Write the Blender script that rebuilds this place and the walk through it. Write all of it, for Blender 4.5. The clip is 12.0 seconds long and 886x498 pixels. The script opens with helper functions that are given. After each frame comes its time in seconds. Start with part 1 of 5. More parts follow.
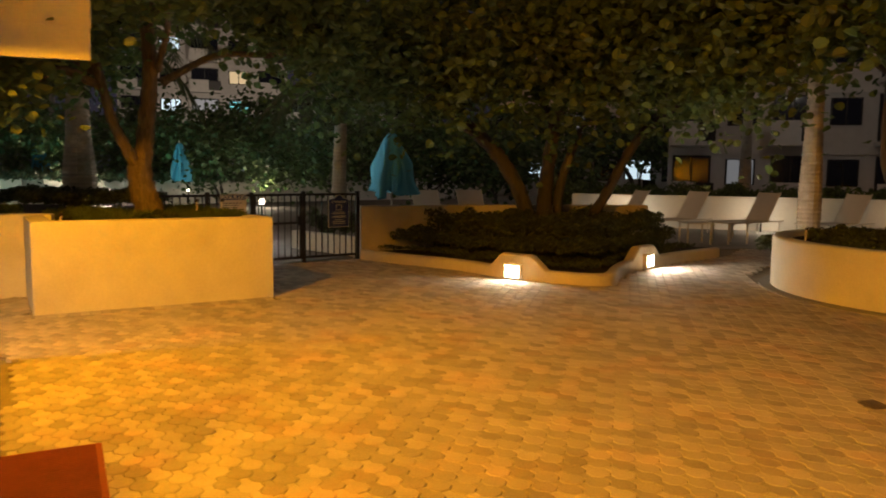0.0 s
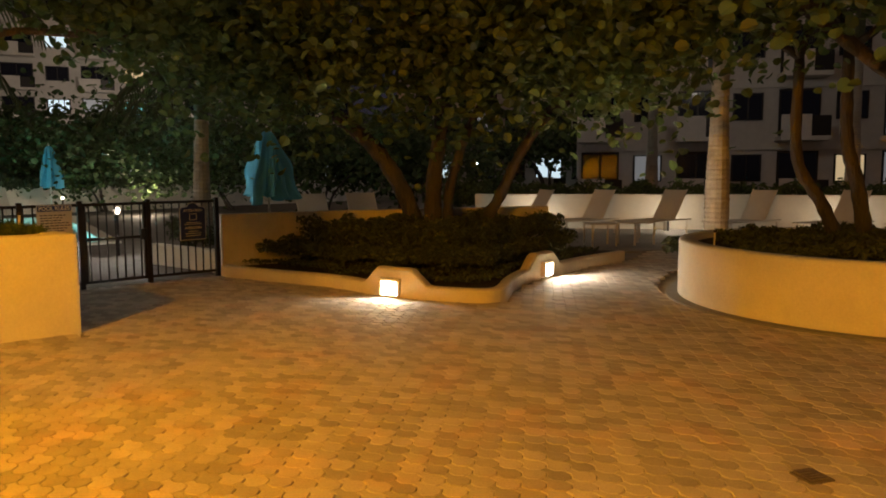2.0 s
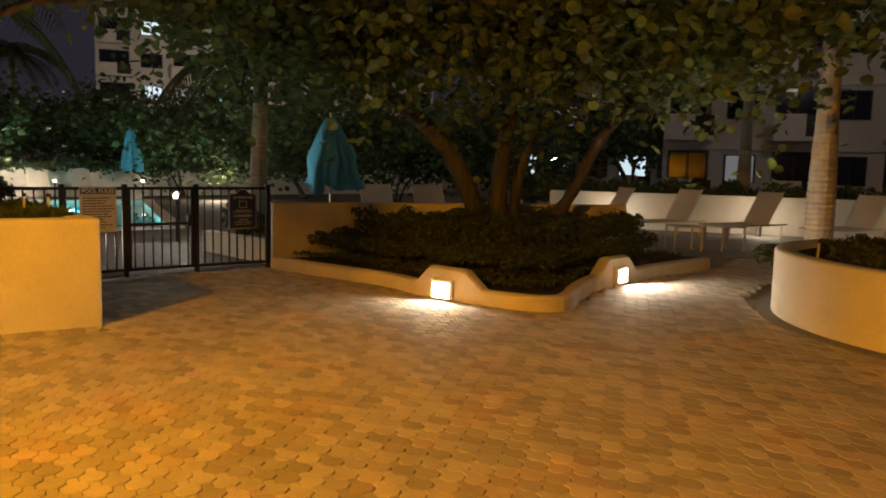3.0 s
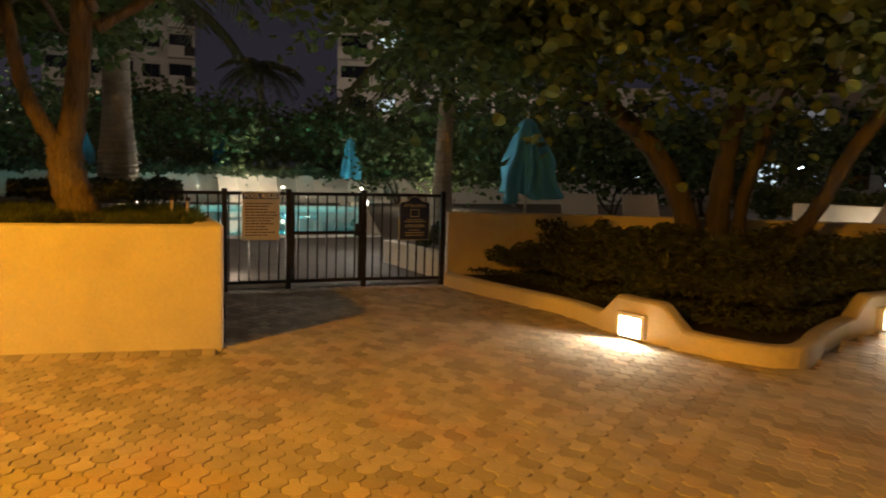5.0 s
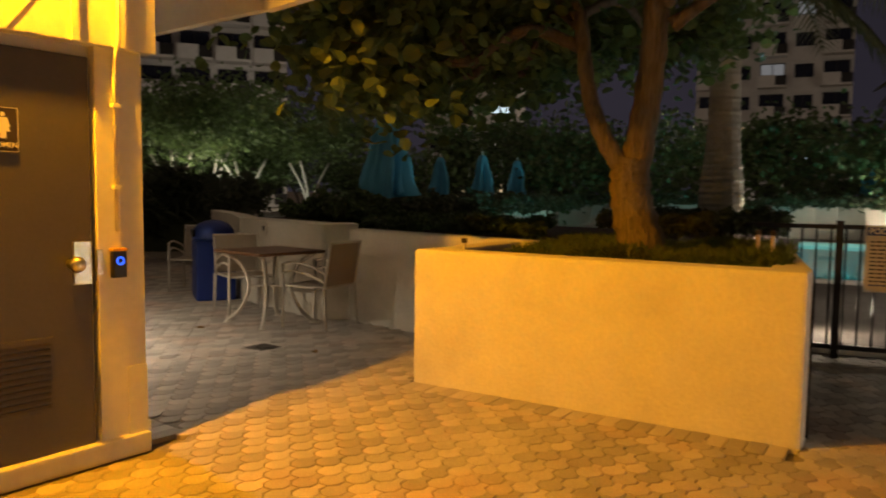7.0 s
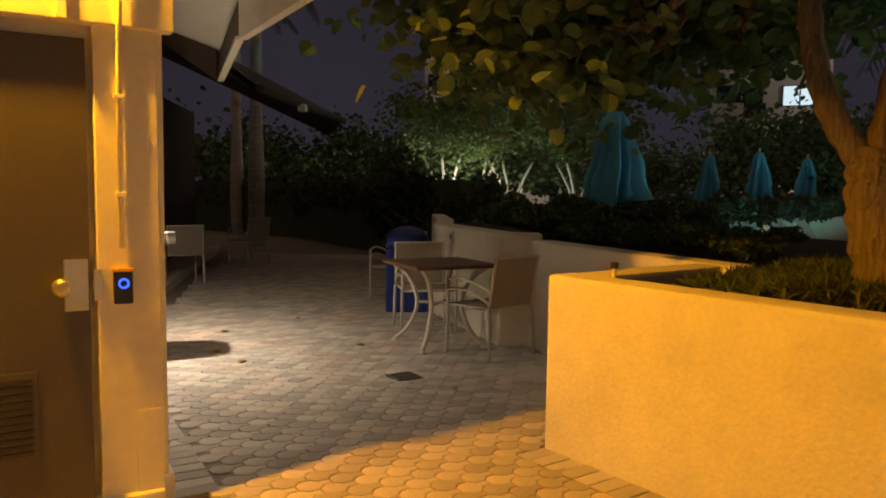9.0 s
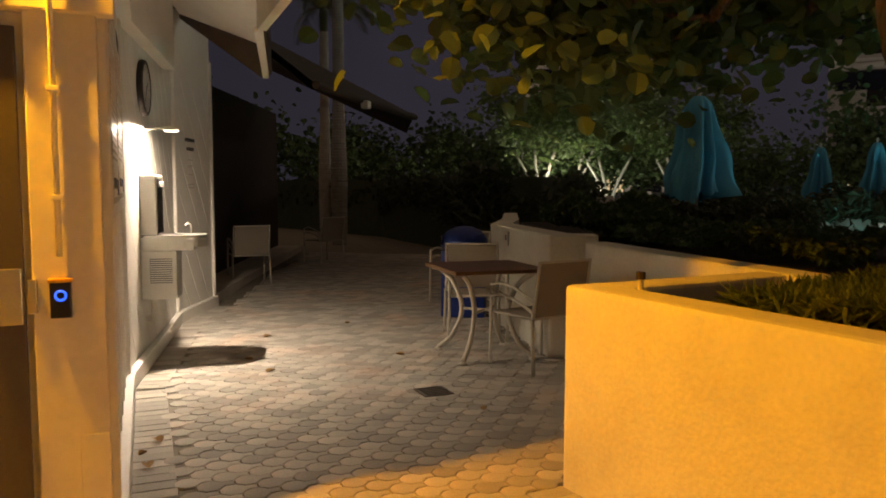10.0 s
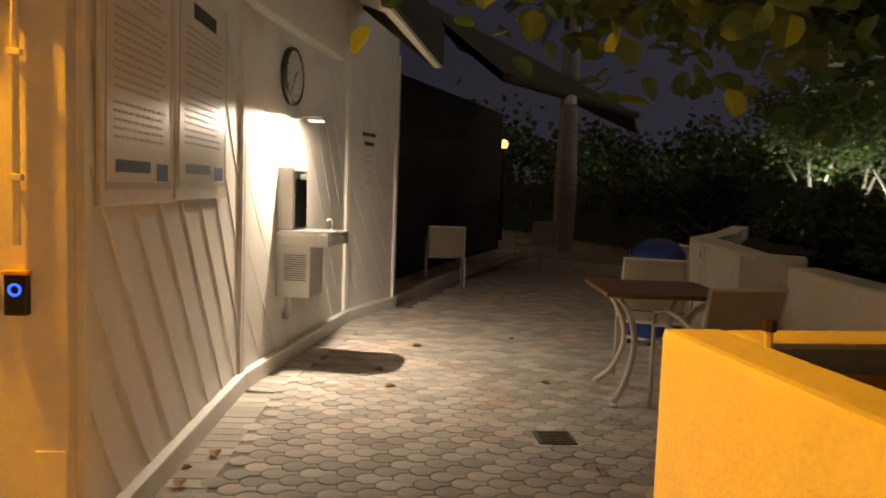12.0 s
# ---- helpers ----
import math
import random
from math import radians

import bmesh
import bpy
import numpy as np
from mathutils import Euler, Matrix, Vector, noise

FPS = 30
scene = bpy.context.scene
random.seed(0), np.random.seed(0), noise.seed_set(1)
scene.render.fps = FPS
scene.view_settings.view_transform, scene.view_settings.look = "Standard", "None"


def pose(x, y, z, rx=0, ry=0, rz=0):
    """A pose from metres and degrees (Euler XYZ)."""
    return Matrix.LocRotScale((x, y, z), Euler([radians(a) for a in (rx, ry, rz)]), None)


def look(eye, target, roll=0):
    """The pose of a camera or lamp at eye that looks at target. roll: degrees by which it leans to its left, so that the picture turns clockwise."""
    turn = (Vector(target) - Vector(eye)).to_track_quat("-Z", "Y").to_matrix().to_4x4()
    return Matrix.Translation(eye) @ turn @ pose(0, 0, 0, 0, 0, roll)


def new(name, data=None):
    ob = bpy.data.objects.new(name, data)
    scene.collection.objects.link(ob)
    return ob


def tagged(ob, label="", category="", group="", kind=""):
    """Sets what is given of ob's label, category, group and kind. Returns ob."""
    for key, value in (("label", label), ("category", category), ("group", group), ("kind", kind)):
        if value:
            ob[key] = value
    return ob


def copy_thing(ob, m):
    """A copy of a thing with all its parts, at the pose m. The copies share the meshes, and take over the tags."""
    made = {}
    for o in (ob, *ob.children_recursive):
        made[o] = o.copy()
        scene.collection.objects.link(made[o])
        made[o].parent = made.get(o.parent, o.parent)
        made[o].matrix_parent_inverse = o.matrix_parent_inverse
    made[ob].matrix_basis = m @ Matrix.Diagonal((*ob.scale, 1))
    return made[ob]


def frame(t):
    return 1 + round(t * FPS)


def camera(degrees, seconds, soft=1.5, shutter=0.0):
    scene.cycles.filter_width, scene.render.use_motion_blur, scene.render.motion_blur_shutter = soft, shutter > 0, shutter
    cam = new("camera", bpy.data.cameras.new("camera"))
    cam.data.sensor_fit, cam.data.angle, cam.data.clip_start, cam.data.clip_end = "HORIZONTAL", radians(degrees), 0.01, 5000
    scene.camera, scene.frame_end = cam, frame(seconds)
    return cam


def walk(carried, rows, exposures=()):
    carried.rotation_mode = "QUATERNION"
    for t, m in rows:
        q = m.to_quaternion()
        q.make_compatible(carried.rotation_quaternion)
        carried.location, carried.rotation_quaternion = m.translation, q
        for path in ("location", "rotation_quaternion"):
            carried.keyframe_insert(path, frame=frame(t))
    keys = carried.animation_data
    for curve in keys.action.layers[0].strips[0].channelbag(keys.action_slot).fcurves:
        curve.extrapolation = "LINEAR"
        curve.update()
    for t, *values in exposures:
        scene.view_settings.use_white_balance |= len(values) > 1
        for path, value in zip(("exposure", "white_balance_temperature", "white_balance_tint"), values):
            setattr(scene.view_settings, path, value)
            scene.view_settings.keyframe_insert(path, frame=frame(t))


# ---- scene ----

cam = camera(61.2, 12.0, soft=1.8, shutter=0.3)
PATH = [
    (0, (1.247, 1.193, 1.443), (0.907, 3.153, 1.235), 0.7),
    (0.5, (1.348, 1.539, 1.462), (1.106, 3.513, 1.248), -0.8),
    (1, (1.391, 1.896, 1.441), (1.201, 3.877, 1.241), -0.5),
    (1.5, (1.468, 2.282, 1.45), (1.345, 4.268, 1.251), -0.3),
    (2, (1.642, 2.674, 1.448), (1.512, 4.659, 1.242), -0.2),
    (2.5, (1.714, 3.069, 1.428), (1.525, 5.048, 1.204), 0.9),
    (2.7, (1.743, 3.254, 1.425), (1.49, 5.225, 1.2), 1.2),
    (4.3, (1.936, 4.526, 1.384), (1.293, 6.407, 1.172), 1.4),
    (4.5, (1.935, 4.669, 1.392), (1.211, 6.522, 1.182), 1.2),
    (5, (1.837, 5.027, 1.364), (0.933, 6.798, 1.152), 1.6),
    (5.5, (1.673, 5.363, 1.379), (0.48, 6.953, 1.162), 1.5),
    (6, (1.49, 5.735, 1.358), (-0.053, 6.991, 1.158), 0.6),
    (6.5, (1.202, 6.034, 1.311), (-0.544, 6.994, 1.142), 1.5),
    (7, (1.005, 6.342, 1.283), (-0.911, 6.896, 1.133), 0.7),
    (7.5, (0.835, 6.621, 1.305), (-1.136, 6.931, 1.168), 0.7),
    (9.3, (-0.198, 7.489, 1.319), (-2.175, 7.231, 1.162), 0.6),
    (9.5, (-0.294, 7.554, 1.311), (-2.265, 7.254, 1.153), 0.5),
    (10, (-0.574, 7.787, 1.325), (-2.513, 7.325, 1.163), 0.1),
    (10.5, (-0.902, 7.924, 1.29), (-2.821, 7.384, 1.131), 1.5),
    (11, (-1.166, 8.047, 1.304), (-3.034, 7.354, 1.14), 1.3),
    (11.5, (-1.421, 8.176, 1.299), (-3.19, 7.257, 1.13), 1.5),
    (12, (-1.621, 8.217, 1.3), (-3.292, 7.128, 1.14), 2.0),
]
walk(cam, [(t, look(eye, target, roll)) for t, eye, target, roll in PATH], [(0, 0.6), (12, 0.6)])

# ---- light ----
world = bpy.data.worlds.new("night")
scene.world = world
world.use_nodes = True
wt = world.node_tree
wt.nodes.clear()
w_out = wt.nodes.new("ShaderNodeOutputWorld")
w_bg = wt.nodes.new("ShaderNodeBackground")
w_sky = wt.nodes.new("ShaderNodeTexNoise")
w_ramp = wt.nodes.new("ShaderNodeValToRGB")
w_sky.inputs["Scale"].default_value = 2.2
w_sky.inputs["Detail"].default_value = 4
w_ramp.color_ramp.elements[0].position, w_ramp.color_ramp.elements[0].color = 0.35, (0.0085, 0.0074, 0.0105, 1)
w_ramp.color_ramp.elements[1].position, w_ramp.color_ramp.elements[1].color = 0.75, (0.0160, 0.0136, 0.0190, 1)
# street-lit cloud: warm overhead, dark blue low over the sea
w_bg.inputs["Strength"].default_value = 1.2
w_co = wt.nodes.new("ShaderNodeTexCoord")
w_sep = wt.nodes.new("ShaderNodeSeparateXYZ")
w_up = wt.nodes.new("ShaderNodeMapRange")
w_up.interpolation_type = "SMOOTHSTEP"
w_up.inputs["From Min"].default_value, w_up.inputs["From Max"].default_value = 0.2, 0.9
w_mix = wt.nodes.new("ShaderNodeMix")
w_mix.data_type = "RGBA"
w_mix.inputs["B"].default_value = (0.074, 0.050, 0.030, 1)
wt.links.new(w_co.outputs["Generated"], w_sep.inputs[0])
wt.links.new(w_sep.outputs["Z"], w_up.inputs["Value"])
wt.links.new(w_up.outputs["Result"], w_mix.inputs["Factor"])
wt.links.new(w_sky.outputs["Fac"], w_ramp.inputs["Fac"])
wt.links.new(w_ramp.outputs["Color"], w_mix.inputs["A"])
wt.links.new(w_mix.outputs["Result"], w_bg.inputs["Color"])
wt.links.new(w_bg.outputs[0], w_out.inputs["Surface"])

def pool_point(x, y, z):
    """A point given in the pool's own directions."""
    a = radians(52.3)
    return (-9.1 + x * math.cos(a) - y * math.sin(a), 11.97 + x * math.sin(a) + y * math.cos(a), z)


AMBER = (1.0, 0.38, 0.003)
WARM = (1.0, 0.82, 0.6)


def lamp(name, kind, place, energy, colour, size=0.05, target=None, spot=60, blend=0.5):
    data = bpy.data.lights.new(name, kind)
    data.energy, data.color = energy, colour
    if kind == "AREA":
        data.size = size
    else:
        data.shadow_soft_size = size
    if kind == "SPOT":
        data.spot_size, data.spot_blend = radians(spot), blend
    ob = new(name, data)
    ob.matrix_world = look(place, target) if target else pose(*place)
    return ob


# hooded lamps: no light above their rims
lamp("amber_door_light", "SPOT", (-2.38, 5.47, 2.76), 385, AMBER, 0.03, (-2.379, 5.47, 0), 157, 0.3)
lamp("amber_door_light_far", "SPOT", (-1.02, 3.61, 2.80), 40, AMBER, 0.03, (-1.019, 3.61, 0), 152, 0.2)
# unseen lamp, added with no fixture to brighten the plaza's right side
lamp("amber_unseen_light", "POINT", (-0.52, -0.95, 2.90), 1150, AMBER, 0.12)
lamp("kerb_light", "SPOT", (0.46, 11.15, 0.15), 66, WARM, 0.06, (0.2, 10.3, 0.22), 172, 0.4)
lamp("kerb_light_far", "SPOT", (2.53, 12.90, 0.15), 66, WARM, 0.06, (3.3, 12.4, 0.22), 172, 0.4)
lamp("fountain_light", "AREA", (-5.50, 4.43, 1.742), 62, (1.0, 0.82, 0.60), 0.035, (-5.24, 3.89, 0))
for px, py in ((1.0, 3.5), (5.2, 3.5), (1.5, 9.0), (6.5, 9.0)):
    lamp("pool_light", "POINT", pool_point(px, py, -0.75), 60, (0.35, 1.0, 0.95), 0.15)
lamp("deck_light", "POINT", (-4.9, 15.4, 0.9), 42, (1.0, 0.92, 0.8), 0.06)
lamp("deck_light_gate", "POINT", (-4.75, 11.85, 0.30), 14, WARM, 0.05)
lamp("deck_light_wall", "POINT", (2.7, 21.4, 0.35), 11, WARM, 0.06)
lamp("deck_light_wall_mid", "POINT", (5.9, 20.9, 0.35), 11, WARM, 0.06)
lamp("deck_light_wall_far", "POINT", (9.6, 20.0, 0.35), 11, WARM, 0.06)
lamp("pool_wall_light", "POINT", (-15.5, 24.6, 0.5), 70, WARM, 0.06)
lamp("pool_wall_light_near", "POINT", (-10.2, 27.4, 0.5), 70, WARM, 0.06)
lamp("pool_wall_light_far", "POINT", (-20.4, 21.4, 0.5), 70, WARM, 0.06)
lamp("grove_light", "POINT", (-33.4, 5.0, 0.4), 330, (1.0, 0.93, 0.72), 0.1)
lamp("grove_light_far", "POINT", (-33.0, 8.0, 0.5), 70, (0.95, 1.0, 0.9), 0.1)
# no source seen: these three are added to lift far facades and trees
lamp("far_fill", "POINT", (-25.0, 55.0, 7.0), 1000, (1.0, 0.85, 0.68), 0.5)
lamp("far_fill_side", "POINT", (10.5, 30.0, 6.0), 75, (1.0, 0.88, 0.75), 0.4)
lamp("far_fill_west", "POINT", (-40.0, 31.0, 6.0), 900, (1.0, 0.85, 0.68), 0.5)
lamp("palm_light", "POINT", (-6.05, 12.02, 0.98), 22, WARM, 0.05)
# likewise added, to brighten the white tower's front
lamp("far_fill_tower", "POINT", (-49.0, 8.5, 5.0), 600, (1.0, 0.9, 0.75), 0.4)

# ---- materials ----
def mat(name, colour, rough=0.7, metal=0.0, vary=0.25, scale=6.0, fine=60.0, bump=0.25, depth=0.01, spec=0.4, piece=0.0, island=0.0,
        tint=None, tint_at=0.55, through_light=0.0, emit=None, emit_power=0.0, grain=1.0):
    """Base colour varied at two scales, stains towards tint, relief, and a shade of its own for each piece."""
    m = bpy.data.materials.new(name)
    m.use_nodes = True
    nt = m.node_tree
    b = nt.nodes["Principled BSDF"]
    b.inputs["Roughness"].default_value = rough
    b.inputs["Metallic"].default_value = metal
    b.inputs["Specular IOR Level"].default_value = spec
    co = nt.nodes.new("ShaderNodeTexCoord")
    n1 = nt.nodes.new("ShaderNodeTexNoise")
    n1.inputs["Scale"].default_value, n1.inputs["Detail"].default_value = scale, 6
    n2 = nt.nodes.new("ShaderNodeTexNoise")
    n2.inputs["Scale"].default_value, n2.inputs["Detail"].default_value = fine, 5
    gr = nt.nodes.new("ShaderNodeMapping")
    gr.inputs["Scale"].default_value = (1, 1, grain)
    nt.links.new(co.outputs["Object"], gr.inputs["Vector"])
    nt.links.new(gr.outputs["Vector"], n1.inputs["Vector"])
    nt.links.new(gr.outputs["Vector"], n2.inputs["Vector"])
    mix = nt.nodes.new("ShaderNodeMath")
    mix.operation = "ADD"
    nt.links.new(n1.outputs["Fac"], mix.inputs[0])
    nt.links.new(n2.outputs["Fac"], mix.inputs[1])
    val = nt.nodes.new("ShaderNodeMapRange")
    val.inputs["From Min"].default_value, val.inputs["From Max"].default_value = 0.6, 1.4
    val.inputs["To Min"].default_value, val.inputs["To Max"].default_value = 1 - vary, 1 + vary
    nt.links.new(mix.outputs[0], val.inputs["Value"])
    last = val.outputs["Result"]
    for amount, node, socket in ((piece, "ShaderNodeObjectInfo", "Random"), (island, "ShaderNodeNewGeometry", "Random Per Island")):
        if amount:
            r = nt.nodes.new(node)
            rr = nt.nodes.new("ShaderNodeMapRange")
            rr.inputs["To Min"].default_value, rr.inputs["To Max"].default_value = 1 - amount, 1 + amount
            nt.links.new(r.outputs[socket], rr.inputs["Value"])
            mu = nt.nodes.new("ShaderNodeMath")
            mu.operation = "MULTIPLY"
            nt.links.new(last, mu.inputs[0])
            nt.links.new(rr.outputs["Result"], mu.inputs[1])
            last = mu.outputs[0]
    base = nt.nodes.new("ShaderNodeMix")
    base.data_type = "RGBA"
    base.inputs["A"].default_value = (*colour, 1)
    base.inputs["B"].default_value = (*(tint or colour), 1)
    n3 = nt.nodes.new("ShaderNodeTexNoise")
    n3.inputs["Scale"].default_value, n3.inputs["Detail"].default_value = scale * 0.37, 8
    nt.links.new(co.outputs["Object"], n3.inputs["Vector"])
    st = nt.nodes.new("ShaderNodeMapRange")
    st.inputs["From Min"].default_value, st.inputs["From Max"].default_value = tint_at, tint_at + 0.2
    nt.links.new(n3.outputs["Fac"], st.inputs["Value"])
    nt.links.new(st.outputs["Result"], base.inputs["Factor"])
    sc = nt.nodes.new("ShaderNodeVectorMath")
    sc.operation = "SCALE"
    nt.links.new(base.outputs["Result"], sc.inputs[0])
    nt.links.new(last, sc.inputs["Scale"])
    nt.links.new(sc.outputs["Vector"], b.inputs["Base Color"])
    if bump:
        bp = nt.nodes.new("ShaderNodeBump")
        bp.inputs["Strength"].default_value, bp.inputs["Distance"].default_value = bump, depth
        nt.links.new(mix.outputs[0], bp.inputs["Height"])
        nt.links.new(bp.outputs["Normal"], b.inputs["Normal"])
    if emit:
        b.inputs["Emission Color"].default_value = (*emit, 1)
        b.inputs["Emission Strength"].default_value = emit_power
    if through_light:
        tr = nt.nodes.new("ShaderNodeBsdfTranslucent")
        nt.links.new(sc.outputs["Vector"], tr.inputs["Color"])
        ms = nt.nodes.new("ShaderNodeMixShader")
        ms.inputs["Fac"].default_value = through_light
        nt.links.new(b.outputs[0], ms.inputs[1])
        nt.links.new(tr.outputs[0], ms.inputs[2])
        nt.links.new(ms.outputs[0], nt.nodes["Material Output"].inputs["Surface"])
    return m


def glow(name, colour, power):
    m = bpy.data.materials.new(name)
    m.use_nodes = True
    b = m.node_tree.nodes["Principled BSDF"]
    b.inputs["Base Color"].default_value = (*[0.6 * c for c in colour], 1)
    b.inputs["Emission Color"].default_value = (*colour, 1)
    b.inputs["Emission Strength"].default_value = power
    return m


STUCCO = mat("white stucco", (0.74, 0.71, 0.63), 0.85, vary=0.10, scale=3, fine=45, bump=0.5, depth=0.008, tint=(0.62, 0.59, 0.53))
STUCCO_TAN = mat("cream stucco", (0.62, 0.56, 0.47), 0.85, vary=0.12, scale=4, fine=45, bump=0.4, depth=0.008, tint=(0.45, 0.40, 0.33))
PAINT = mat("white painted wood", (0.74, 0.71, 0.66), 0.55, vary=0.07, scale=3, fine=30, bump=0.15, depth=0.004, tint=(0.60, 0.55, 0.48), tint_at=0.6)
DOOR = mat("brown door paint", (0.085, 0.076, 0.072), 0.5, vary=0.1, scale=3, bump=0.08)
PAVER = mat("concrete paver", (0.40, 0.37, 0.33), 0.85, vary=0.22, scale=5, fine=90, bump=0.5, depth=0.004, piece=0.24, island=0.24, tint=(0.46, 0.36, 0.29), tint_at=0.5)
GROUT = mat("sand joint", (0.23, 0.205, 0.17), 0.95, vary=0.3, scale=8, bump=0.3)
DECK = mat("pool deck concrete", (0.22, 0.21, 0.195), 0.8, vary=0.18, scale=2, fine=40, bump=0.2, tint=(0.15, 0.145, 0.135))
DECK_PAVER = mat("dark brick paving of the pool deck", (0.13, 0.115, 0.10), 0.8, vary=0.3, scale=5, fine=40, bump=0.4, tint=(0.09, 0.08, 0.07))
SOIL = mat("mulch soil", (0.035, 0.026, 0.02), 0.95, vary=0.5, scale=9, fine=70, bump=1.0, depth=0.02)
GRASSY = mat("lawn ground", (0.03, 0.045, 0.018), 0.95, vary=0.4, scale=2, fine=40, bump=0.6, depth=0.02)
BARK = mat("tree bark", (0.15, 0.118, 0.085), 0.9, vary=0.45, scale=14, fine=55, bump=1.0, depth=0.03, grain=0.16, tint=(0.17, 0.14, 0.105))
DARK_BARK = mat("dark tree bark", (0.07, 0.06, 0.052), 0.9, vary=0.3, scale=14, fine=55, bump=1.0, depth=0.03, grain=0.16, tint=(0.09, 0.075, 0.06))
# bark of the lit grove, paled to carry the light on its trunks
LIT_BARK = mat("tree bark paled for uplight", (0.42, 0.40, 0.34), 0.9, vary=0.2, scale=7, fine=40, bump=0.5)
PALM_BARK = mat("ringed palm bark", (0.42, 0.39, 0.34), 0.9, vary=0.25, scale=6, fine=60, bump=0.6, depth=0.01, tint=(0.20, 0.18, 0.15))
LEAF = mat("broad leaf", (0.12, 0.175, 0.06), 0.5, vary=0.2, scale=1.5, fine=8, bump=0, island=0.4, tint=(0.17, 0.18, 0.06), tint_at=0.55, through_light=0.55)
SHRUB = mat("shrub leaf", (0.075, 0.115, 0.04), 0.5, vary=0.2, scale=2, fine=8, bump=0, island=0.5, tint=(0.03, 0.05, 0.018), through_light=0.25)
DARK_SHRUB = mat("dark shrub leaf", (0.06, 0.075, 0.035), 0.5, vary=0.2, scale=2, fine=8, bump=0, island=0.5, through_light=0.2)
GRASS = mat("grass blade", (0.09, 0.13, 0.03), 0.6, vary=0.3, scale=3, bump=0, island=0.4, tint=(0.13, 0.12, 0.04), through_light=0.3)
FROND = mat("palm frond", (0.07, 0.085, 0.035), 0.5, vary=0.2, scale=2, bump=0, island=0.3, tint=(0.13, 0.10, 0.05), through_light=0.2)
METAL_DARK = mat("dark bronze metal", (0.025, 0.021, 0.018), 0.45, metal=0.3, vary=0.15, scale=5, bump=0.05)
METAL_CREAM = mat("cream powder-coated aluminium", (0.62, 0.58, 0.50), 0.4, vary=0.08, scale=6, bump=0.05)
SLING = mat("beige mesh sling", (0.36, 0.31, 0.25), 0.8, vary=0.12, scale=4, fine=250, bump=0.4, depth=0.002)
SLING_WHITE = mat("pale lounger sling", (0.52, 0.48, 0.42), 0.8, vary=0.1, scale=4, fine=250, bump=0.4, depth=0.002)
WOOD = mat("brown table top", (0.17, 0.085, 0.04), 0.4, vary=0.25, scale=4, fine=40, bump=0.1)
BLUE = mat("blue plastic", (0.012, 0.035, 0.22), 0.4, vary=0.1, scale=4, bump=0.05)
TEAL = mat("turquoise canvas", (0.10, 0.38, 0.56), 0.85, vary=0.18, scale=3, fine=150, bump=0.25, depth=0.004, tint=(0.07, 0.30, 0.48))
STEEL = mat("brushed steel", (0.55, 0.54, 0.52), 0.3, metal=0.9, vary=0.08, scale=5, fine=120, bump=0.05)
GREY_PLASTIC = mat("pale grey enamel", (0.55, 0.54, 0.51), 0.4, vary=0.05, bump=0.04)
BLACK_PLASTIC = mat("black plastic", (0.012, 0.012, 0.013), 0.35, vary=0.1, bump=0.03)
SIGN_NAVY = mat("navy sign face", (0.03, 0.05, 0.20), 0.45, vary=0.1, bump=0.02)
SIGN_CREAM = mat("cream sign face", (0.66, 0.62, 0.54), 0.5, vary=0.06, bump=0.02)
SIGN_BROWN = mat("dark brown sign face", (0.035, 0.024, 0.02), 0.5, vary=0.08, bump=0.02)
INK = mat("dark ink", (0.05, 0.05, 0.06), 0.6, vary=0.1, bump=0)
INK_BLUE = mat("blue ink", (0.03, 0.06, 0.22), 0.6, vary=0.1, bump=0)
INK_GREY = mat("faded grey ink", (0.47, 0.445, 0.41), 0.6, vary=0.1, bump=0)
WHITE_INK = mat("white lettering", (0.75, 0.73, 0.68), 0.5, vary=0.04, bump=0)
PAPER = mat("notice board paper", (0.68, 0.65, 0.59), 0.35, vary=0.05, scale=2, bump=0.05)
RUBBER = mat("red rubber mat", (0.24, 0.055, 0.03), 0.85, vary=0.2, scale=8, bump=0.3)
FACADE = mat("apartment stucco", (0.50, 0.46, 0.42), 0.9, vary=0.12, scale=0.4, fine=3, bump=0.1, tint=(0.44, 0.40, 0.36))
SHADE_GLASS = mat("dark window glass", (0.012, 0.012, 0.016), 0.12, vary=0.1, bump=0, spec=0.6)
ROOF = mat("dark shingle roof", (0.06, 0.05, 0.045), 0.9, vary=0.3, scale=6, fine=50, bump=0.5)
BROWN_WALL = mat("dark brown stained wall", (0.055, 0.035, 0.025), 0.7, vary=0.25, scale=4, fine=40, bump=0.3)
TILE = mat("pool tile", (0.06, 0.36, 0.40), 0.5, vary=0.12, scale=3, bump=0.1)
LEAF_DRY = mat("dry fallen leaf", (0.30, 0.17, 0.05), 0.7, vary=0.2, scale=20, bump=0.2)
PLATE = mat("dark iron cover", (0.13, 0.11, 0.095), 0.6, metal=0.3, vary=0.3, scale=20, bump=0.4)
YELLOW = mat("yellow plastic", (0.6, 0.34, 0.03), 0.5, bump=0.05)
CLOCK_FACE = mat("clock face", (0.62, 0.61, 0.58), 0.35, vary=0.03, bump=0)
LIT_WHITE = glow("cool lit window", (0.72, 0.9, 1.0), 0.55)
LIT_WARM = glow("warm lit window", (1.0, 0.75, 0.42), 0.3)
LIT_TEAL = glow("teal lit window", (0.25, 0.85, 0.85), 0.6)
LIT_DIM = glow("dim lit window", (0.6, 0.62, 0.66), 0.12)
BULB = glow("path light lens", (1.0, 0.86, 0.62), 16.0)
BULB_SMALL = glow("small lamp lens", (1.0, 0.85, 0.65), 6.0)
